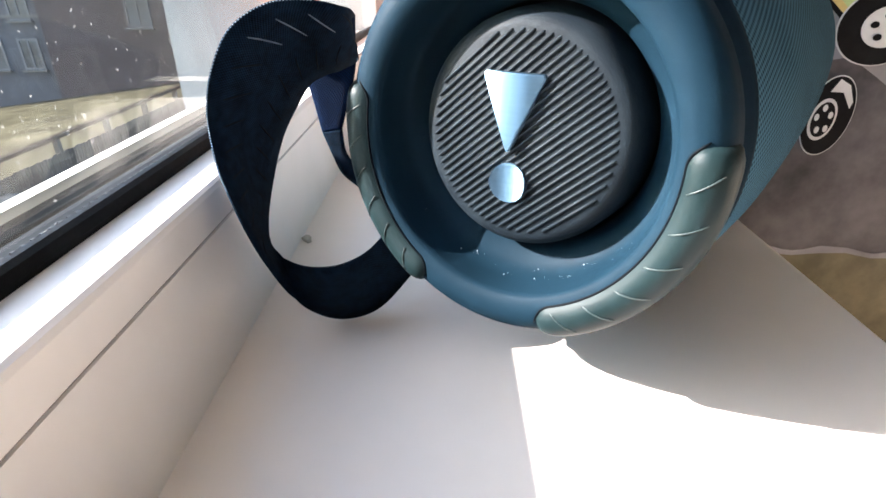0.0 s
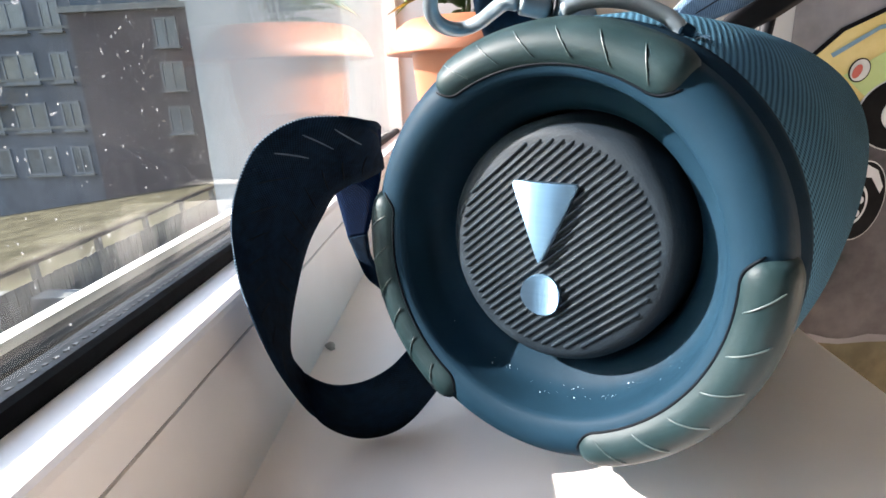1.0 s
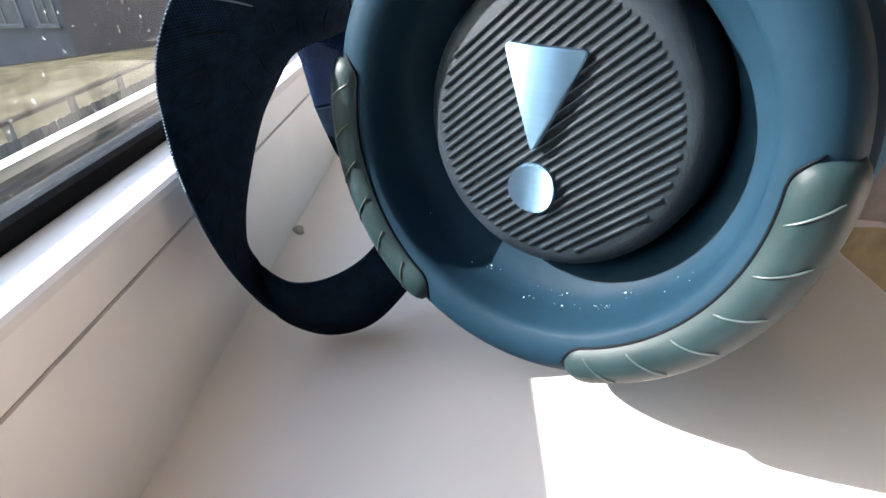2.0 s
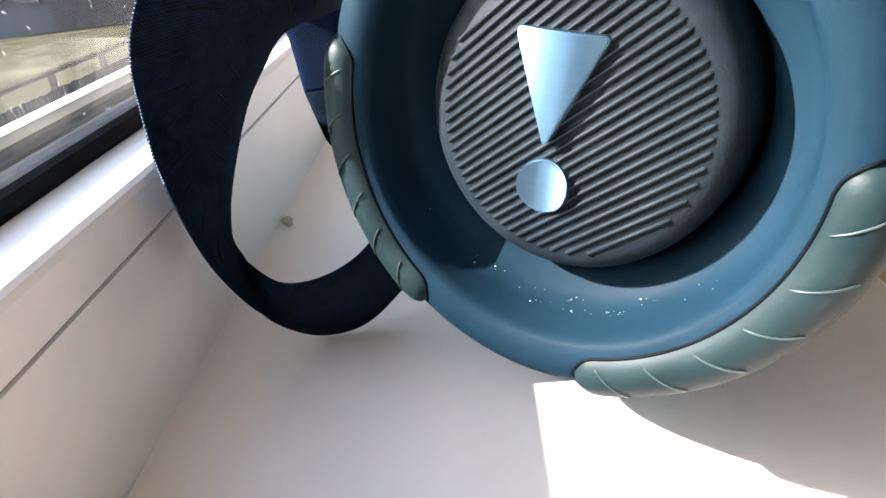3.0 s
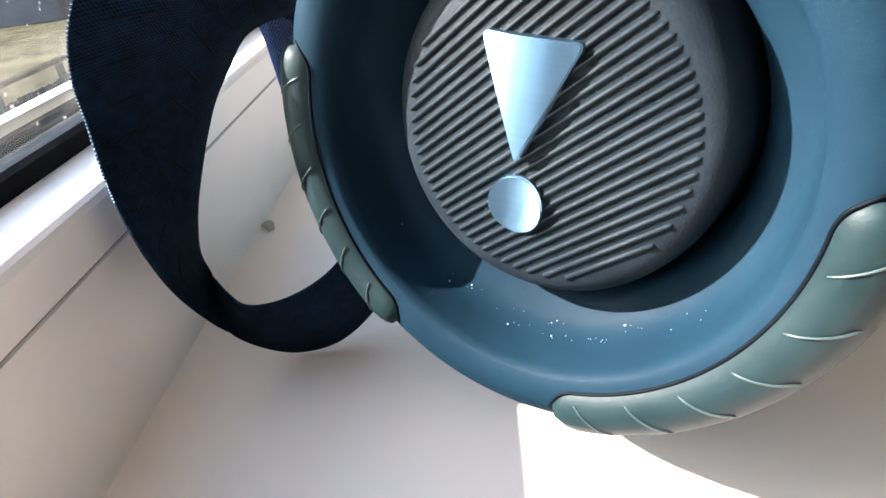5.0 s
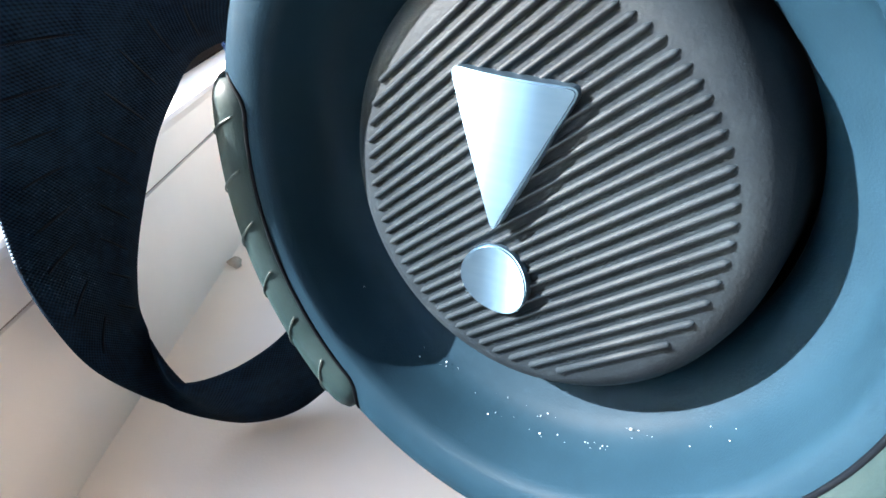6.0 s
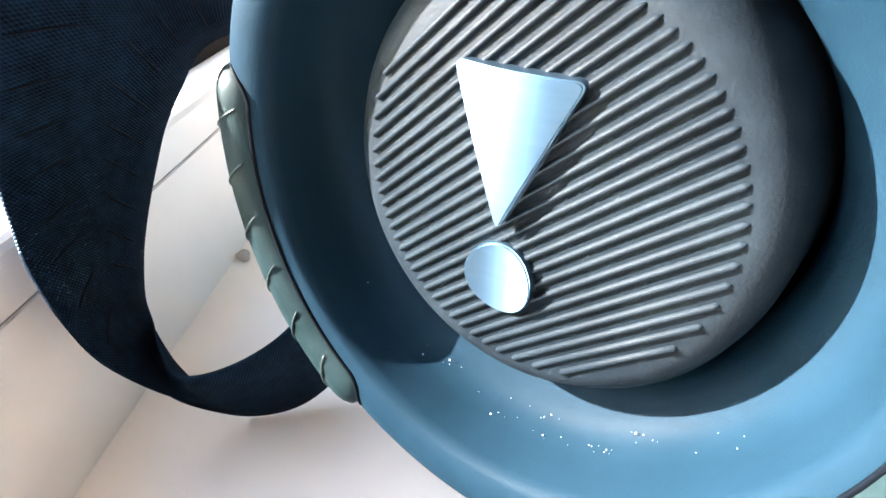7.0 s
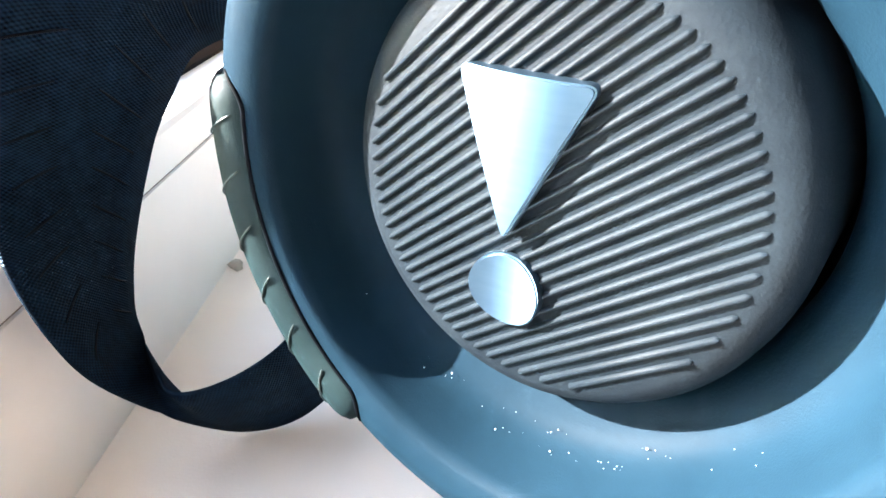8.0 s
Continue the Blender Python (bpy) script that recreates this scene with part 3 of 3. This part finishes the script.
# ---- the carrying strap, slack against the window ----
strap = thing("carrying_strap", "dark blue woven carrying strap lying in a loose loop", "strap")
LOOP = [
    ((0.0640, 0.0300, 0.0150), (0.0579, 0.0200, 0.0414)),
    ((0.0534, 0.0245, 0.0045), (0.0496, 0.0120, 0.0346)),
    ((0.0450, 0.0198, 0.0012), (0.0410, 0.0033, 0.0333)),
    ((0.0345, 0.0165, 0.0014), (0.0324, -0.0012, 0.0343)),
    ((0.0251, 0.0131, 0.0072), (0.0220, 0.0094, 0.0302)),
    ((0.0188, 0.0082, 0.0178), (0.0125, 0.0215, 0.0280)),
    ((0.0140, 0.0010, 0.0350), (0.0064, 0.0295, 0.0300)),
    ((0.0092, 0.0010, 0.0470), (0.0051, 0.0350, 0.0370)),
    ((0.0043, 0.0041, 0.0584), (0.0056, 0.0390, 0.0440)),
    ((-0.0003, 0.0098, 0.0660), (0.0069, 0.0440, 0.0522)),
    ((-0.0030, 0.0145, 0.0770), (0.0085, 0.0496, 0.0606)),
    ((-0.0015, 0.0130, 0.0880), (0.0116, 0.0534, 0.0696)),
    ((0.0022, 0.0135, 0.1000), (0.0164, 0.0571, 0.0784)),
    ((0.0090, 0.0175, 0.1122), (0.0220, 0.0600, 0.0868)),
    ((0.0205, 0.0225, 0.1192), (0.0285, 0.0635, 0.0905)),
    ((0.0330, 0.0270, 0.1200), (0.0350, 0.0690, 0.0920)),
    ((0.0418, 0.0480, 0.1168), (0.0395, 0.0800, 0.0960)),
    ((0.0395, 0.0850, 0.1120), (0.0140, 0.1000, 0.1010)),
    ((0.0345, 0.1120, 0.0985), (0.0040, 0.1120, 0.0910)),
    ((0.0330, 0.1120, 0.0835), (0.0095, 0.1120, 0.0772)),
    ((0.0250, 0.1080, 0.0568), (0.0146, 0.1090, 0.0548)),
    ((0.0270, 0.1060, 0.0440), (0.0189, 0.1070, 0.0440)),
    ((0.0360, 0.1060, 0.0330), (0.0235, 0.1050, 0.0340)),
    ((0.0460, 0.1060, 0.0290), (0.0318, 0.1040, 0.0265)),
]
part("band", ribbon_bm(LOOP[:18], 200, 0.0020, 1.0), STRAP, strap, "dark blue woven band")
part("band", ribbon_bm(LOOP[17:21], 50, 0.0020, 0.30), TWILL_SKYLIT, strap, "twill inner side of the band, skylight blue put into its colour")
part("band", ribbon_bm(LOOP[20:], 40, 0.0020, 0.25), STRAP, strap, "dark blue woven band")
rows = spline([(*a, *b) for a, b in LOOP], 240)
def on_band(t, across, side):
    """A point on the band's surface; t runs along its rows, across from edge to edge."""
    i = int(t)
    r, nx = rows[i] * (1 - t + i) + rows[i + 1] * (t - i), rows[min(i + 5, 239)]
    a, b = Vector(r[:3]), Vector(r[3:])
    nrm = (Vector(nx[:3]) - a).cross(b - a).normalized()
    return tuple(a.lerp(b, across) + nrm * side)


for i in range(84):
    t = 86 + i * 0.85
    p, q = Vector(on_band(t, 0.004, 0.0)), Vector(on_band(t + 0.30, 0.030, 0.0))
    out = (p - Vector(on_band(t, 0.2, 0.0))).normalized() * 0.00045
    part("edge_stitch", tube_bm([p + out, (p + q) / 2 + out * 1.2, q + out], 0.00026, 5, 5), THREAD, strap)
for k in range(64, 164, 9):
    for s0, s1 in ((0.14, 0.40), (0.86, 0.60)):
        for sgn in (1, -1):
            pts = [on_band(k + 5.0 * q / 3, s0 + (s1 - s0) * q / 3, 0.00105 * sgn) for q in range(4)]
            part("embossed_bar", tube_bm(pts, 0.00030, 8, 6), MARK if 134 < k < 158 and s0 < 0.5 else EMBOSS, strap)
# the far run of the strap above the body, with its buckle
def shifted(p):
    return (p[0] + 0.0146, p[1] - 0.0047, p[2] + 0.0057)


DARKRUN = [((0.0660, 0.1000, 0.1720), (0.1040, 0.1000, 0.1740)), ((0.0670, 0.1080, 0.1560), (0.1060, 0.1080, 0.1580)), ((0.0720, 0.1150, 0.1420), (0.1090, 0.1150, 0.1440)), ((0.0790, 0.1180, 0.1270), (0.1130, 0.1180, 0.1290))]
part("band", ribbon_bm([(shifted(a), shifted(b)) for a, b in DARKRUN], 40, 0.0024, 0.3), STRAP, strap, "dark blue woven band")
UP = [((0.1500, 0.0985, 0.1425), (0.1655, 0.1000, 0.1380)), ((0.1515, 0.0985, 0.1500), (0.1672, 0.1000, 0.1438)), ((0.1620, 0.1000, 0.1580), (0.1800, 0.1000, 0.1490)), ((0.1730, 0.1010, 0.1665), (0.1920, 0.1010, 0.1555)), ((0.1840, 0.1030, 0.1760), (0.2040, 0.1030, 0.1640))]
part("band", ribbon_bm([(shifted(a), shifted(b)) for a, b in UP], 60, 0.0024, 0.6), DENIM, strap, "faded blue denim-like woven band")
part("edge_stitch", tube_bm([shifted(((a[0] + b[0]) / 2, a[1] - 0.0016, (a[2] + b[2]) / 2)) for a, b in UP[1:]], 0.0003, 40, 6), EMBOSS, strap, "dark seam line", True)
BLACKRUN = [((0.1700, 0.1060, 0.1380), (0.1850, 0.1060, 0.1330)), ((0.1740, 0.1060, 0.1440), (0.1880, 0.1060, 0.1400)), ((0.1860, 0.1060, 0.1540), (0.1980, 0.1060, 0.1450)), ((0.1990, 0.1060, 0.1640), (0.2120, 0.1060, 0.1540)), ((0.2100, 0.1060, 0.1730), (0.2250, 0.1060, 0.1630))]
part("band", ribbon_bm([(shifted(a), shifted(b)) for a, b in BLACKRUN], 50, 0.0026, 0.5), BLACKPL, strap, "black strap end")
buckle = part("buckle", tube_bm([shifted(p) for p in ((0.1955, 0.1120, 0.1330), (0.1965, 0.1115, 0.1420), (0.1970, 0.1110, 0.1500))], 0.0030, 16, 12), BLACKPL, strap, "black plastic buckle post", True)
part("buckle_knob", tube_bm([shifted(p) for p in ((0.1965, 0.1112, 0.1475), (0.1990, 0.1112, 0.1540), (0.2020, 0.1112, 0.1640))], 0.0056, 16, 14), BLACKPL, buckle, smooth=True)

# ---- flower pot ----
pot = thing("flower_pot", "orange terracotta-coloured plastic flower pot with a flared rim", "flower pot", Matrix.Translation((0.084, 0.560, 0.0)))
prof = [(0.0, 0.0), (0.052, 0.0), (0.055, 0.003), (0.066, 0.090), (0.0675, 0.091), (0.0690, 0.096), (0.0735, 0.150), (0.0760, 0.1525), (0.1040, 0.1510), (0.1050, 0.1530), (0.1000, 0.1660), (0.0900, 0.1790), (0.0790, 0.1860),
        (0.0760, 0.1870), (0.0740, 0.1850), (0.0730, 0.1700)]
prof = [(r, z * 1.07) for r, z in prof]
part("pot_body", lathe_bm(prof, 72), TERRA, pot, "orange plastic pot", True)
part("soil", lathe_bm([(0.0735, 0.1840), (0.060, 0.1870), (0.03, 0.1885), (0.0, 0.1880)], 48), SOIL, pot, "dark potting soil", True)

plant = thing("house_plant", "leafy house plant with a few yellowed leaves growing in the pot", "plant", Matrix.Translation((0.084, 0.560, 0.1865)))
rng = random.Random(11)


def leaf_bm(base, tip, width, sag):
    base, tip = Vector(base), Vector(tip)
    d = tip - base
    side = d.cross(Vector((0, 0, 1))).normalized()
    up = side.cross(d).normalized()
    bm = bmesh.new()
    rows_ = []
    for i in range(9):
        s = i / 8
        w = width * (sin(pi * min(1, s * 0.94 + 0.06)) ** 0.75) * (1 - 0.35 * s)
        c = base + d * s - Vector((0, 0, 1)) * sag * s * s
        rows_.append([bm.verts.new(c + side * w * q + up * (abs(q) * w * 0.35)) for q in (-1, -0.5, 0, 0.5, 1)])
    for a, b in zip(rows_, rows_[1:]):
        for k in range(4):
            bm.faces.new((a[k], a[k + 1], b[k + 1], b[k])).smooth = True
    r = bmesh.ops.solidify(bm, geom=bm.faces[:], thickness=0.0006)
    return bm


for i in range(9):
    a = 2 * pi * i / 9 + rng.uniform(-0.2, 0.2)
    reach, high = rng.uniform(0.02, 0.06), rng.uniform(0.06, 0.20)
    top = (reach * cos(a), reach * sin(a), high)
    st = part("stem", tube_bm([(0.012 * cos(a), 0.012 * sin(a), 0.0), (0.4 * top[0] + 0.01, 0.4 * top[1], high * 0.5), top], 0.0022, 14, 8), STEM, plant, smooth=True)
    for j in range(4):
        b = a + rng.uniform(-1.3, 1.3)
        z = high * (0.35 + 0.21 * j)
        q = (z / high)
        base = (top[0] * q, top[1] * q, z)
        ln = rng.uniform(0.05, 0.085)
        tip = (base[0] + ln * cos(b), base[1] + ln * sin(b), base[2] + rng.uniform(-0.01, 0.04))
        tip = (max(tip[0], -0.098), tip[1], tip[2])
        part("leaf", leaf_bm(base, tip, rng.uniform(0.013, 0.022), rng.uniform(0.0, 0.03)), LEAFDRY if rng.random() < 0.16 else LEAF, plant, smooth=True)
part("leaf", leaf_bm((-0.02, -0.01, 0.05), (-0.100, -0.03, 0.030), 0.014, 0.012), LEAFDRY, plant, "yellowed drooping leaf", True)
part("leaf", leaf_bm((-0.03, -0.02, 0.03), (-0.072, -0.06, 0.045), 0.012, 0.010), LEAF, plant, smooth=True)

# a crumb of old sealant in the corner of the sill
bm = bmesh.new()
bmesh.ops.create_icosphere(bm, subdivisions=2, radius=1.0)
for v in bm.verts:
    v.co *= 0.75 + 0.5 * noise.noise(v.co * 1.3)
    v.co = Vector((v.co.x * 0.0034 + 0.0040, v.co.y * 0.0030 + 0.0925, max(v.co.z * 0.0030 + 0.0016, 0.0002)))
tagged(obj("sealant_crumb", bm, CHIPMAT, True), "small crumb of old sealant in the sill corner", "debris")

# ---- the painted picture on the wall ----
SKYGREY = surface("print_grey", (0.20, 0.195, 0.21), (0.42, 0.405, 0.425), 4.5, 0.65, low=0.3, high=0.7, spec=0.1)
CLOUD = surface("print_cloud", (0.034, 0.031, 0.035), (0.230, 0.212, 0.215), 5.0, 0.7, low=0.3, high=0.72, spec=0.1)
PGRASS = surface("print_grass", (0.1125, 0.0957, 0.0480), (0.2250, 0.1885, 0.1050), 9, 0.55)
PYELLOW = surface("print_yellow", (0.66, 0.52, 0.18), (0.78, 0.64, 0.28), 12, 0.5)
PGREEN = surface("print_green", (0.45, 0.57, 0.22), (0.58, 0.68, 0.32), 12, 0.5)
PBLACK = surface("print_black", (0.004, 0.004, 0.005), (0.010, 0.010, 0.011), 20, 0.6, spec=0.08)
PWHITE = surface("print_white", (0.62, 0.62, 0.62), (0.74, 0.74, 0.74), 15, 0.5)
PBLUE = surface("print_blue", (0.16, 0.30, 0.42), (0.24, 0.40, 0.52), 15, 0.5)
PRED = surface("print_red", (0.5, 0.09, 0.07), (0.58, 0.14, 0.11), 20, 0.5)
mural = thing("wall_picture", "large printed wall picture of a yellow and green car over grass", "picture")
WY = 0.950


def flat(points, level, thick=0.0008):
    y = WY - 0.002 - level * 0.0011
    bm = bmesh.new()
    f = bm.faces.new([bm.verts.new((x - 0.0244, y, z + 0.0022)) for x, z in points])
    r = bmesh.ops.extrude_face_region(bm, geom=[f])
    bmesh.ops.translate(bm, vec=(0, thick, 0), verts=[v for v in r["geom"] if isinstance(v, bmesh.types.BMVert)])
    bmesh.ops.recalc_face_normals(bm, faces=bm.faces[:])
    return bm


def oval(cx, cz, rx, rz, n=40, turn=0.0):
    return [(cx + rx * cos(2 * pi * i / n) * cos(turn) - rz * sin(2 * pi * i / n) * sin(turn), cz + rx * cos(2 * pi * i / n) * sin(turn) + rz * sin(2 * pi * i / n) * cos(turn)) for i in range(n)]


part("sheet", flat([(0.70, -0.85), (1.9, -0.85), (1.9, 0.55), (0.70, 0.55)], 0, 0.0018), SKYGREY, mural, "grey cloudy printed sheet")
edge = [(0.70 + 0.06 * i, -0.432 + 0.006 * sin(i * 1.7) + 0.004 * sin(i * 3.1) - 0.003 * i) for i in range(21)]
part("grass_print", flat([(0.70, -0.85)] + edge + [(1.9, -0.85)], 1), PGRASS, mural, "olive printed grass")
part("verge_print", flat(edge + [(x, z + 0.014 + 0.006 * sin(x * 41)) for x, z in edge[::-1]], 2), SKYGREY, mural)
low = [(0.70 + 0.06 * i, -0.045 + 0.035 * sin(i * 0.9) + 0.018 * sin(i * 2.3)) for i in range(21)]
part("cloud_print", flat([(x, z + 0.012) for x, z in edge] + low[::-1], 1), CLOUD, mural, "dark grey printed storm cloud")
body_pts = [(0.735, 0.135), (0.79, 0.185), (0.88, 0.225), (1.02, 0.245), (1.10, 0.33), (1.28, 0.35), (1.42, 0.26), (1.60, 0.22), (1.66, 0.10), (1.60, 0.02), (0.93, 0.02), (0.85, 0.05), (0.79, 0.10)]
part("outline_print", flat([(x + (0.006 if x > 1.1 else -0.006), z + (0.006 if z > 0.12 else -0.006)) for x, z in body_pts], 3), PBLACK, mural)
part("body_print", flat(body_pts, 4), PYELLOW, mural, "yellow printed car body")
part("bumper_print", flat([(0.80, 0.108), (0.90, 0.165), (1.05, 0.185), (1.60, 0.15), (1.60, 0.03), (0.93, 0.03), (0.86, 0.055)], 5), PGREEN, mural, "green printed lower body")
part("stripe_print", flat([(0.775, 0.140), (0.85, 0.185), (1.0, 0.212), (1.0, 0.219), (0.85, 0.193), (0.770, 0.147)], 6), PBLUE, mural)
part("window_print", flat([(1.06, 0.245), (1.12, 0.315), (1.27, 0.330), (1.38, 0.25)], 6), PBLACK, mural)
part("lamp_print", flat(oval(0.826, 0.116, 0.019, 0.022, turn=-0.4), 6), PBLACK, mural)
part("lamp_print", flat(oval(0.826, 0.116, 0.0165, 0.0195, turn=-0.4), 7), PWHITE, mural)
part("lamp_print", flat(oval(0.821, 0.114, 0.0075, 0.013, turn=-0.4), 8), PRED, mural, "red printed lamp")
part("mirror_print", flat(oval(0.868, 0.250, 0.012, 0.018), 6), PBLUE, mural)
for wx, wz, rx, rz, dark_hub in ((0.918, 0.034, 0.082, 0.068, False), (0.866, -0.132, 0.047, 0.078, True), (1.50, 0.02, 0.085, 0.075, False)):
    turn = -0.12 if dark_hub else 0.0
    wheel = part("wheel_print", flat(oval(wx, wz, rx * 1.04, rz * 1.03, turn=turn), 6), PWHITE, mural, "printed black car wheel")
    part("tyre_print", flat(oval(wx, wz, rx, rz, turn=turn), 7), PBLACK, wheel)
    hx, hz = (wx - rx * 0.22, wz - rz * 0.08) if dark_hub else (wx + rx * 0.08, wz)
    part("rim_print", flat(oval(hx, hz, rx * 0.56, rz * 0.54, turn=turn), 8), PWHITE, wheel)
    if dark_hub:
        part("hub_print", flat(oval(hx, hz, rx * 0.46, rz * 0.45, turn=turn), 9), PBLACK, wheel)
        part("wing_print", flat([(wx - rx * 0.2, wz + rz * 0.62), (wx + rx * 0.35, wz + rz * 0.60), (wx + rx * 0.78, wz + rz * 0.20), (wx + rx * 0.86, wz + rz * 0.36), (wx + rx * 0.55, wz + rz * 0.78), (wx + rx * 0.1, wz + rz * 0.93)], 8), PWHITE, wheel)
    for k in range(5):
        spot = (hx + rx * 0.30 * cos(k * 2 * pi / 5 + 0.4), hz + rz * 0.30 * sin(k * 2 * pi / 5 + 0.4))
        part("stud_print", flat(oval(spot[0], spot[1], rx * 0.10, rz * 0.09, 14), 10), PWHITE if dark_hub else PBLACK, wheel)

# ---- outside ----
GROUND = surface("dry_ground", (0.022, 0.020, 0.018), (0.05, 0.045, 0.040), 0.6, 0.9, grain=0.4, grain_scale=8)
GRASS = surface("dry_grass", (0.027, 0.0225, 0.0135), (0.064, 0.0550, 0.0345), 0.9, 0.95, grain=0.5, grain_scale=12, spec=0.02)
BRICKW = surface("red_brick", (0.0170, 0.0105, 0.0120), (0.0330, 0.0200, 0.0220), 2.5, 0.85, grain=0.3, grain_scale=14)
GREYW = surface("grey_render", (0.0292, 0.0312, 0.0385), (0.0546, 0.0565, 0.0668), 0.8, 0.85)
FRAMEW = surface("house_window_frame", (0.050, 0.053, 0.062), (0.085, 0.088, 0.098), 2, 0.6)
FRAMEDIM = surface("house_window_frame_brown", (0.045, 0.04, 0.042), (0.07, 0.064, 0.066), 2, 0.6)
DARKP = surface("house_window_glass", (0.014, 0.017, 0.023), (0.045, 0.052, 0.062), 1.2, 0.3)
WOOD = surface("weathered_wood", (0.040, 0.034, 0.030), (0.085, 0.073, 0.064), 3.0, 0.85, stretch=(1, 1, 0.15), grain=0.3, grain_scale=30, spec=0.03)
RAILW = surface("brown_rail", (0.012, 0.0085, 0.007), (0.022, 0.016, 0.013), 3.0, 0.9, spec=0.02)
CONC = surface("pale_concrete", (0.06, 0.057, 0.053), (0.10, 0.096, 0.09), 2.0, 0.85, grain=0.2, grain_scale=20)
SLOPE = [(400, -4.6), (-13.0, -4.6), (-29.0, -6.6), (-60.0, -7.4), (-400, -7.4)]
tagged(obj("ground", extrude_profile(SLOPE + [(-400, -9.0), (400, -9.0)], -400, 400), GROUND), "bare dry ground outside the window", "ground", kind="structure")
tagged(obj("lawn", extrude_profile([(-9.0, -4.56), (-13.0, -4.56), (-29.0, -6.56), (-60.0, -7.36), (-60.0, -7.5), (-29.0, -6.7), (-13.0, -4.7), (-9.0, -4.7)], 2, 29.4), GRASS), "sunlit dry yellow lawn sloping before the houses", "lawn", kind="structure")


def house(name, label, x0, x1, y0, y1, top, mat, windows, trim):
    h = thing(name, label, "building", Matrix.Translation((x0, y0, -4.6)))
    part("wall", box_bm(0, x1 - x0, 0, y1 - y0, -4.0, top + 4.6), mat, h)
    part("roof", box_bm(-0.3, x1 - x0 + 0.3, -0.3, y1 - y0 + 0.3, top + 4.6, top + 4.9), CONC, h)
    for wx, wz, ww, wh in windows:
        a, b, c, d = wx - x0 - ww / 2, wx - x0 + ww / 2, wz + 4.6 - wh / 2, wz + 4.6 + wh / 2
        win = part("window", join_boxes([(a, b, -0.06, 0.02, c, c + 0.12), (a, b, -0.06, 0.02, d - 0.12, d), (a, a + 0.12, -0.06, 0.02, c + 0.12, d - 0.12), (b - 0.12, b, -0.06, 0.02, c + 0.12, d - 0.12),
                                         ((a + b) / 2 - 0.05, (a + b) / 2 + 0.05, -0.06, 0.02, c + 0.12, d - 0.12)]), trim, h)
        part("pane", box_bm(a + 0.1, b - 0.1, -0.02, 0.015, c + 0.1, d - 0.1), DARKP, win)
        part("sill", box_bm(a - 0.1, b + 0.1, -0.22, 0.0, c - 0.09, c - 0.005), CONC, win)
    return h


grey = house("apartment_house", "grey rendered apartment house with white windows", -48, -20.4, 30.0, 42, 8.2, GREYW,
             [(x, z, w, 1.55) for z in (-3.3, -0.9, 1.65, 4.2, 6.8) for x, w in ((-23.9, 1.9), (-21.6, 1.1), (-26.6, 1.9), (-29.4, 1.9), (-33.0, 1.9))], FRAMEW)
part("storey_band", box_bm(0, 27.6, -0.08, 0.0, 3.05, 3.2), CONC, grey)
part("storey_band", box_bm(0, 27.6, -0.08, 0.0, 5.6, 5.75), CONC, grey)
part("storey_band", box_bm(0, 27.6, -0.08, 0.0, 8.15, 8.3), CONC, grey)
for z in (4.95, 7.5, 10.1):
    bal = part("balcony", box_bm(20.6, 22.9, -1.0, -0.01, z - 0.6, z - 0.48), CONC, grey)
    for k in range(12):
        part("rail_bar", box_bm(20.65 + k * 0.2, 20.69 + k * 0.2, -0.98, -0.94, z - 0.48, z + 0.4), FRAMEW, bal)
    part("handrail", box_bm(20.6, 22.9, -1.0, -0.92, z + 0.4, z + 0.46), FRAMEW, bal)
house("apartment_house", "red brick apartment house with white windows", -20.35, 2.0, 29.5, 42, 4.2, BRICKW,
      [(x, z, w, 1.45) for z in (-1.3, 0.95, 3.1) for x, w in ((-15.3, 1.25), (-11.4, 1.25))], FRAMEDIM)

fence = thing("garden_fence", "weathered wooden fence with a brown top rail", "fence", Matrix.Translation((-8.75, 6.0, -4.6)))
part("top_rail", box_bm(-0.07, 0.07, 0, 20, 1.53, 1.61, 0.01), RAILW, fence, "brown top rail")
part("mid_rail", box_bm(-0.04, 0.04, 0, 20, 0.62, 0.72), WOOD, fence)
for i in range(11):
    part("post", box_bm(-0.06, 0.06, i * 2.0 - 0.06, i * 2.0 + 0.06, 0, 1.53), WOOD, fence)
rng = random.Random(3)
for i in range(170):
    y = 0.06 + i * 0.117
    h = 1.24 + rng.uniform(-0.015, 0.02)
    part("board", box_bm(0.05, 0.075 + rng.uniform(0, 0.02), y, y + 0.095, 0.0, h), WOOD, fence)
wallb = thing("concrete_edging", "pale concrete edging beam in the yard", "edging", Matrix.Translation((-9.0, 9.6, -4.6)))
part("beam", box_bm(-6.0, 4.6, 0, 0.5, 0, 0.95, 0.03), CONC, wallb)
part("beam", box_bm(-6.0, 4.6, -1.2, -0.9, 0, 0.55, 0.03), CONC, wallb)
# ---- scene end ----
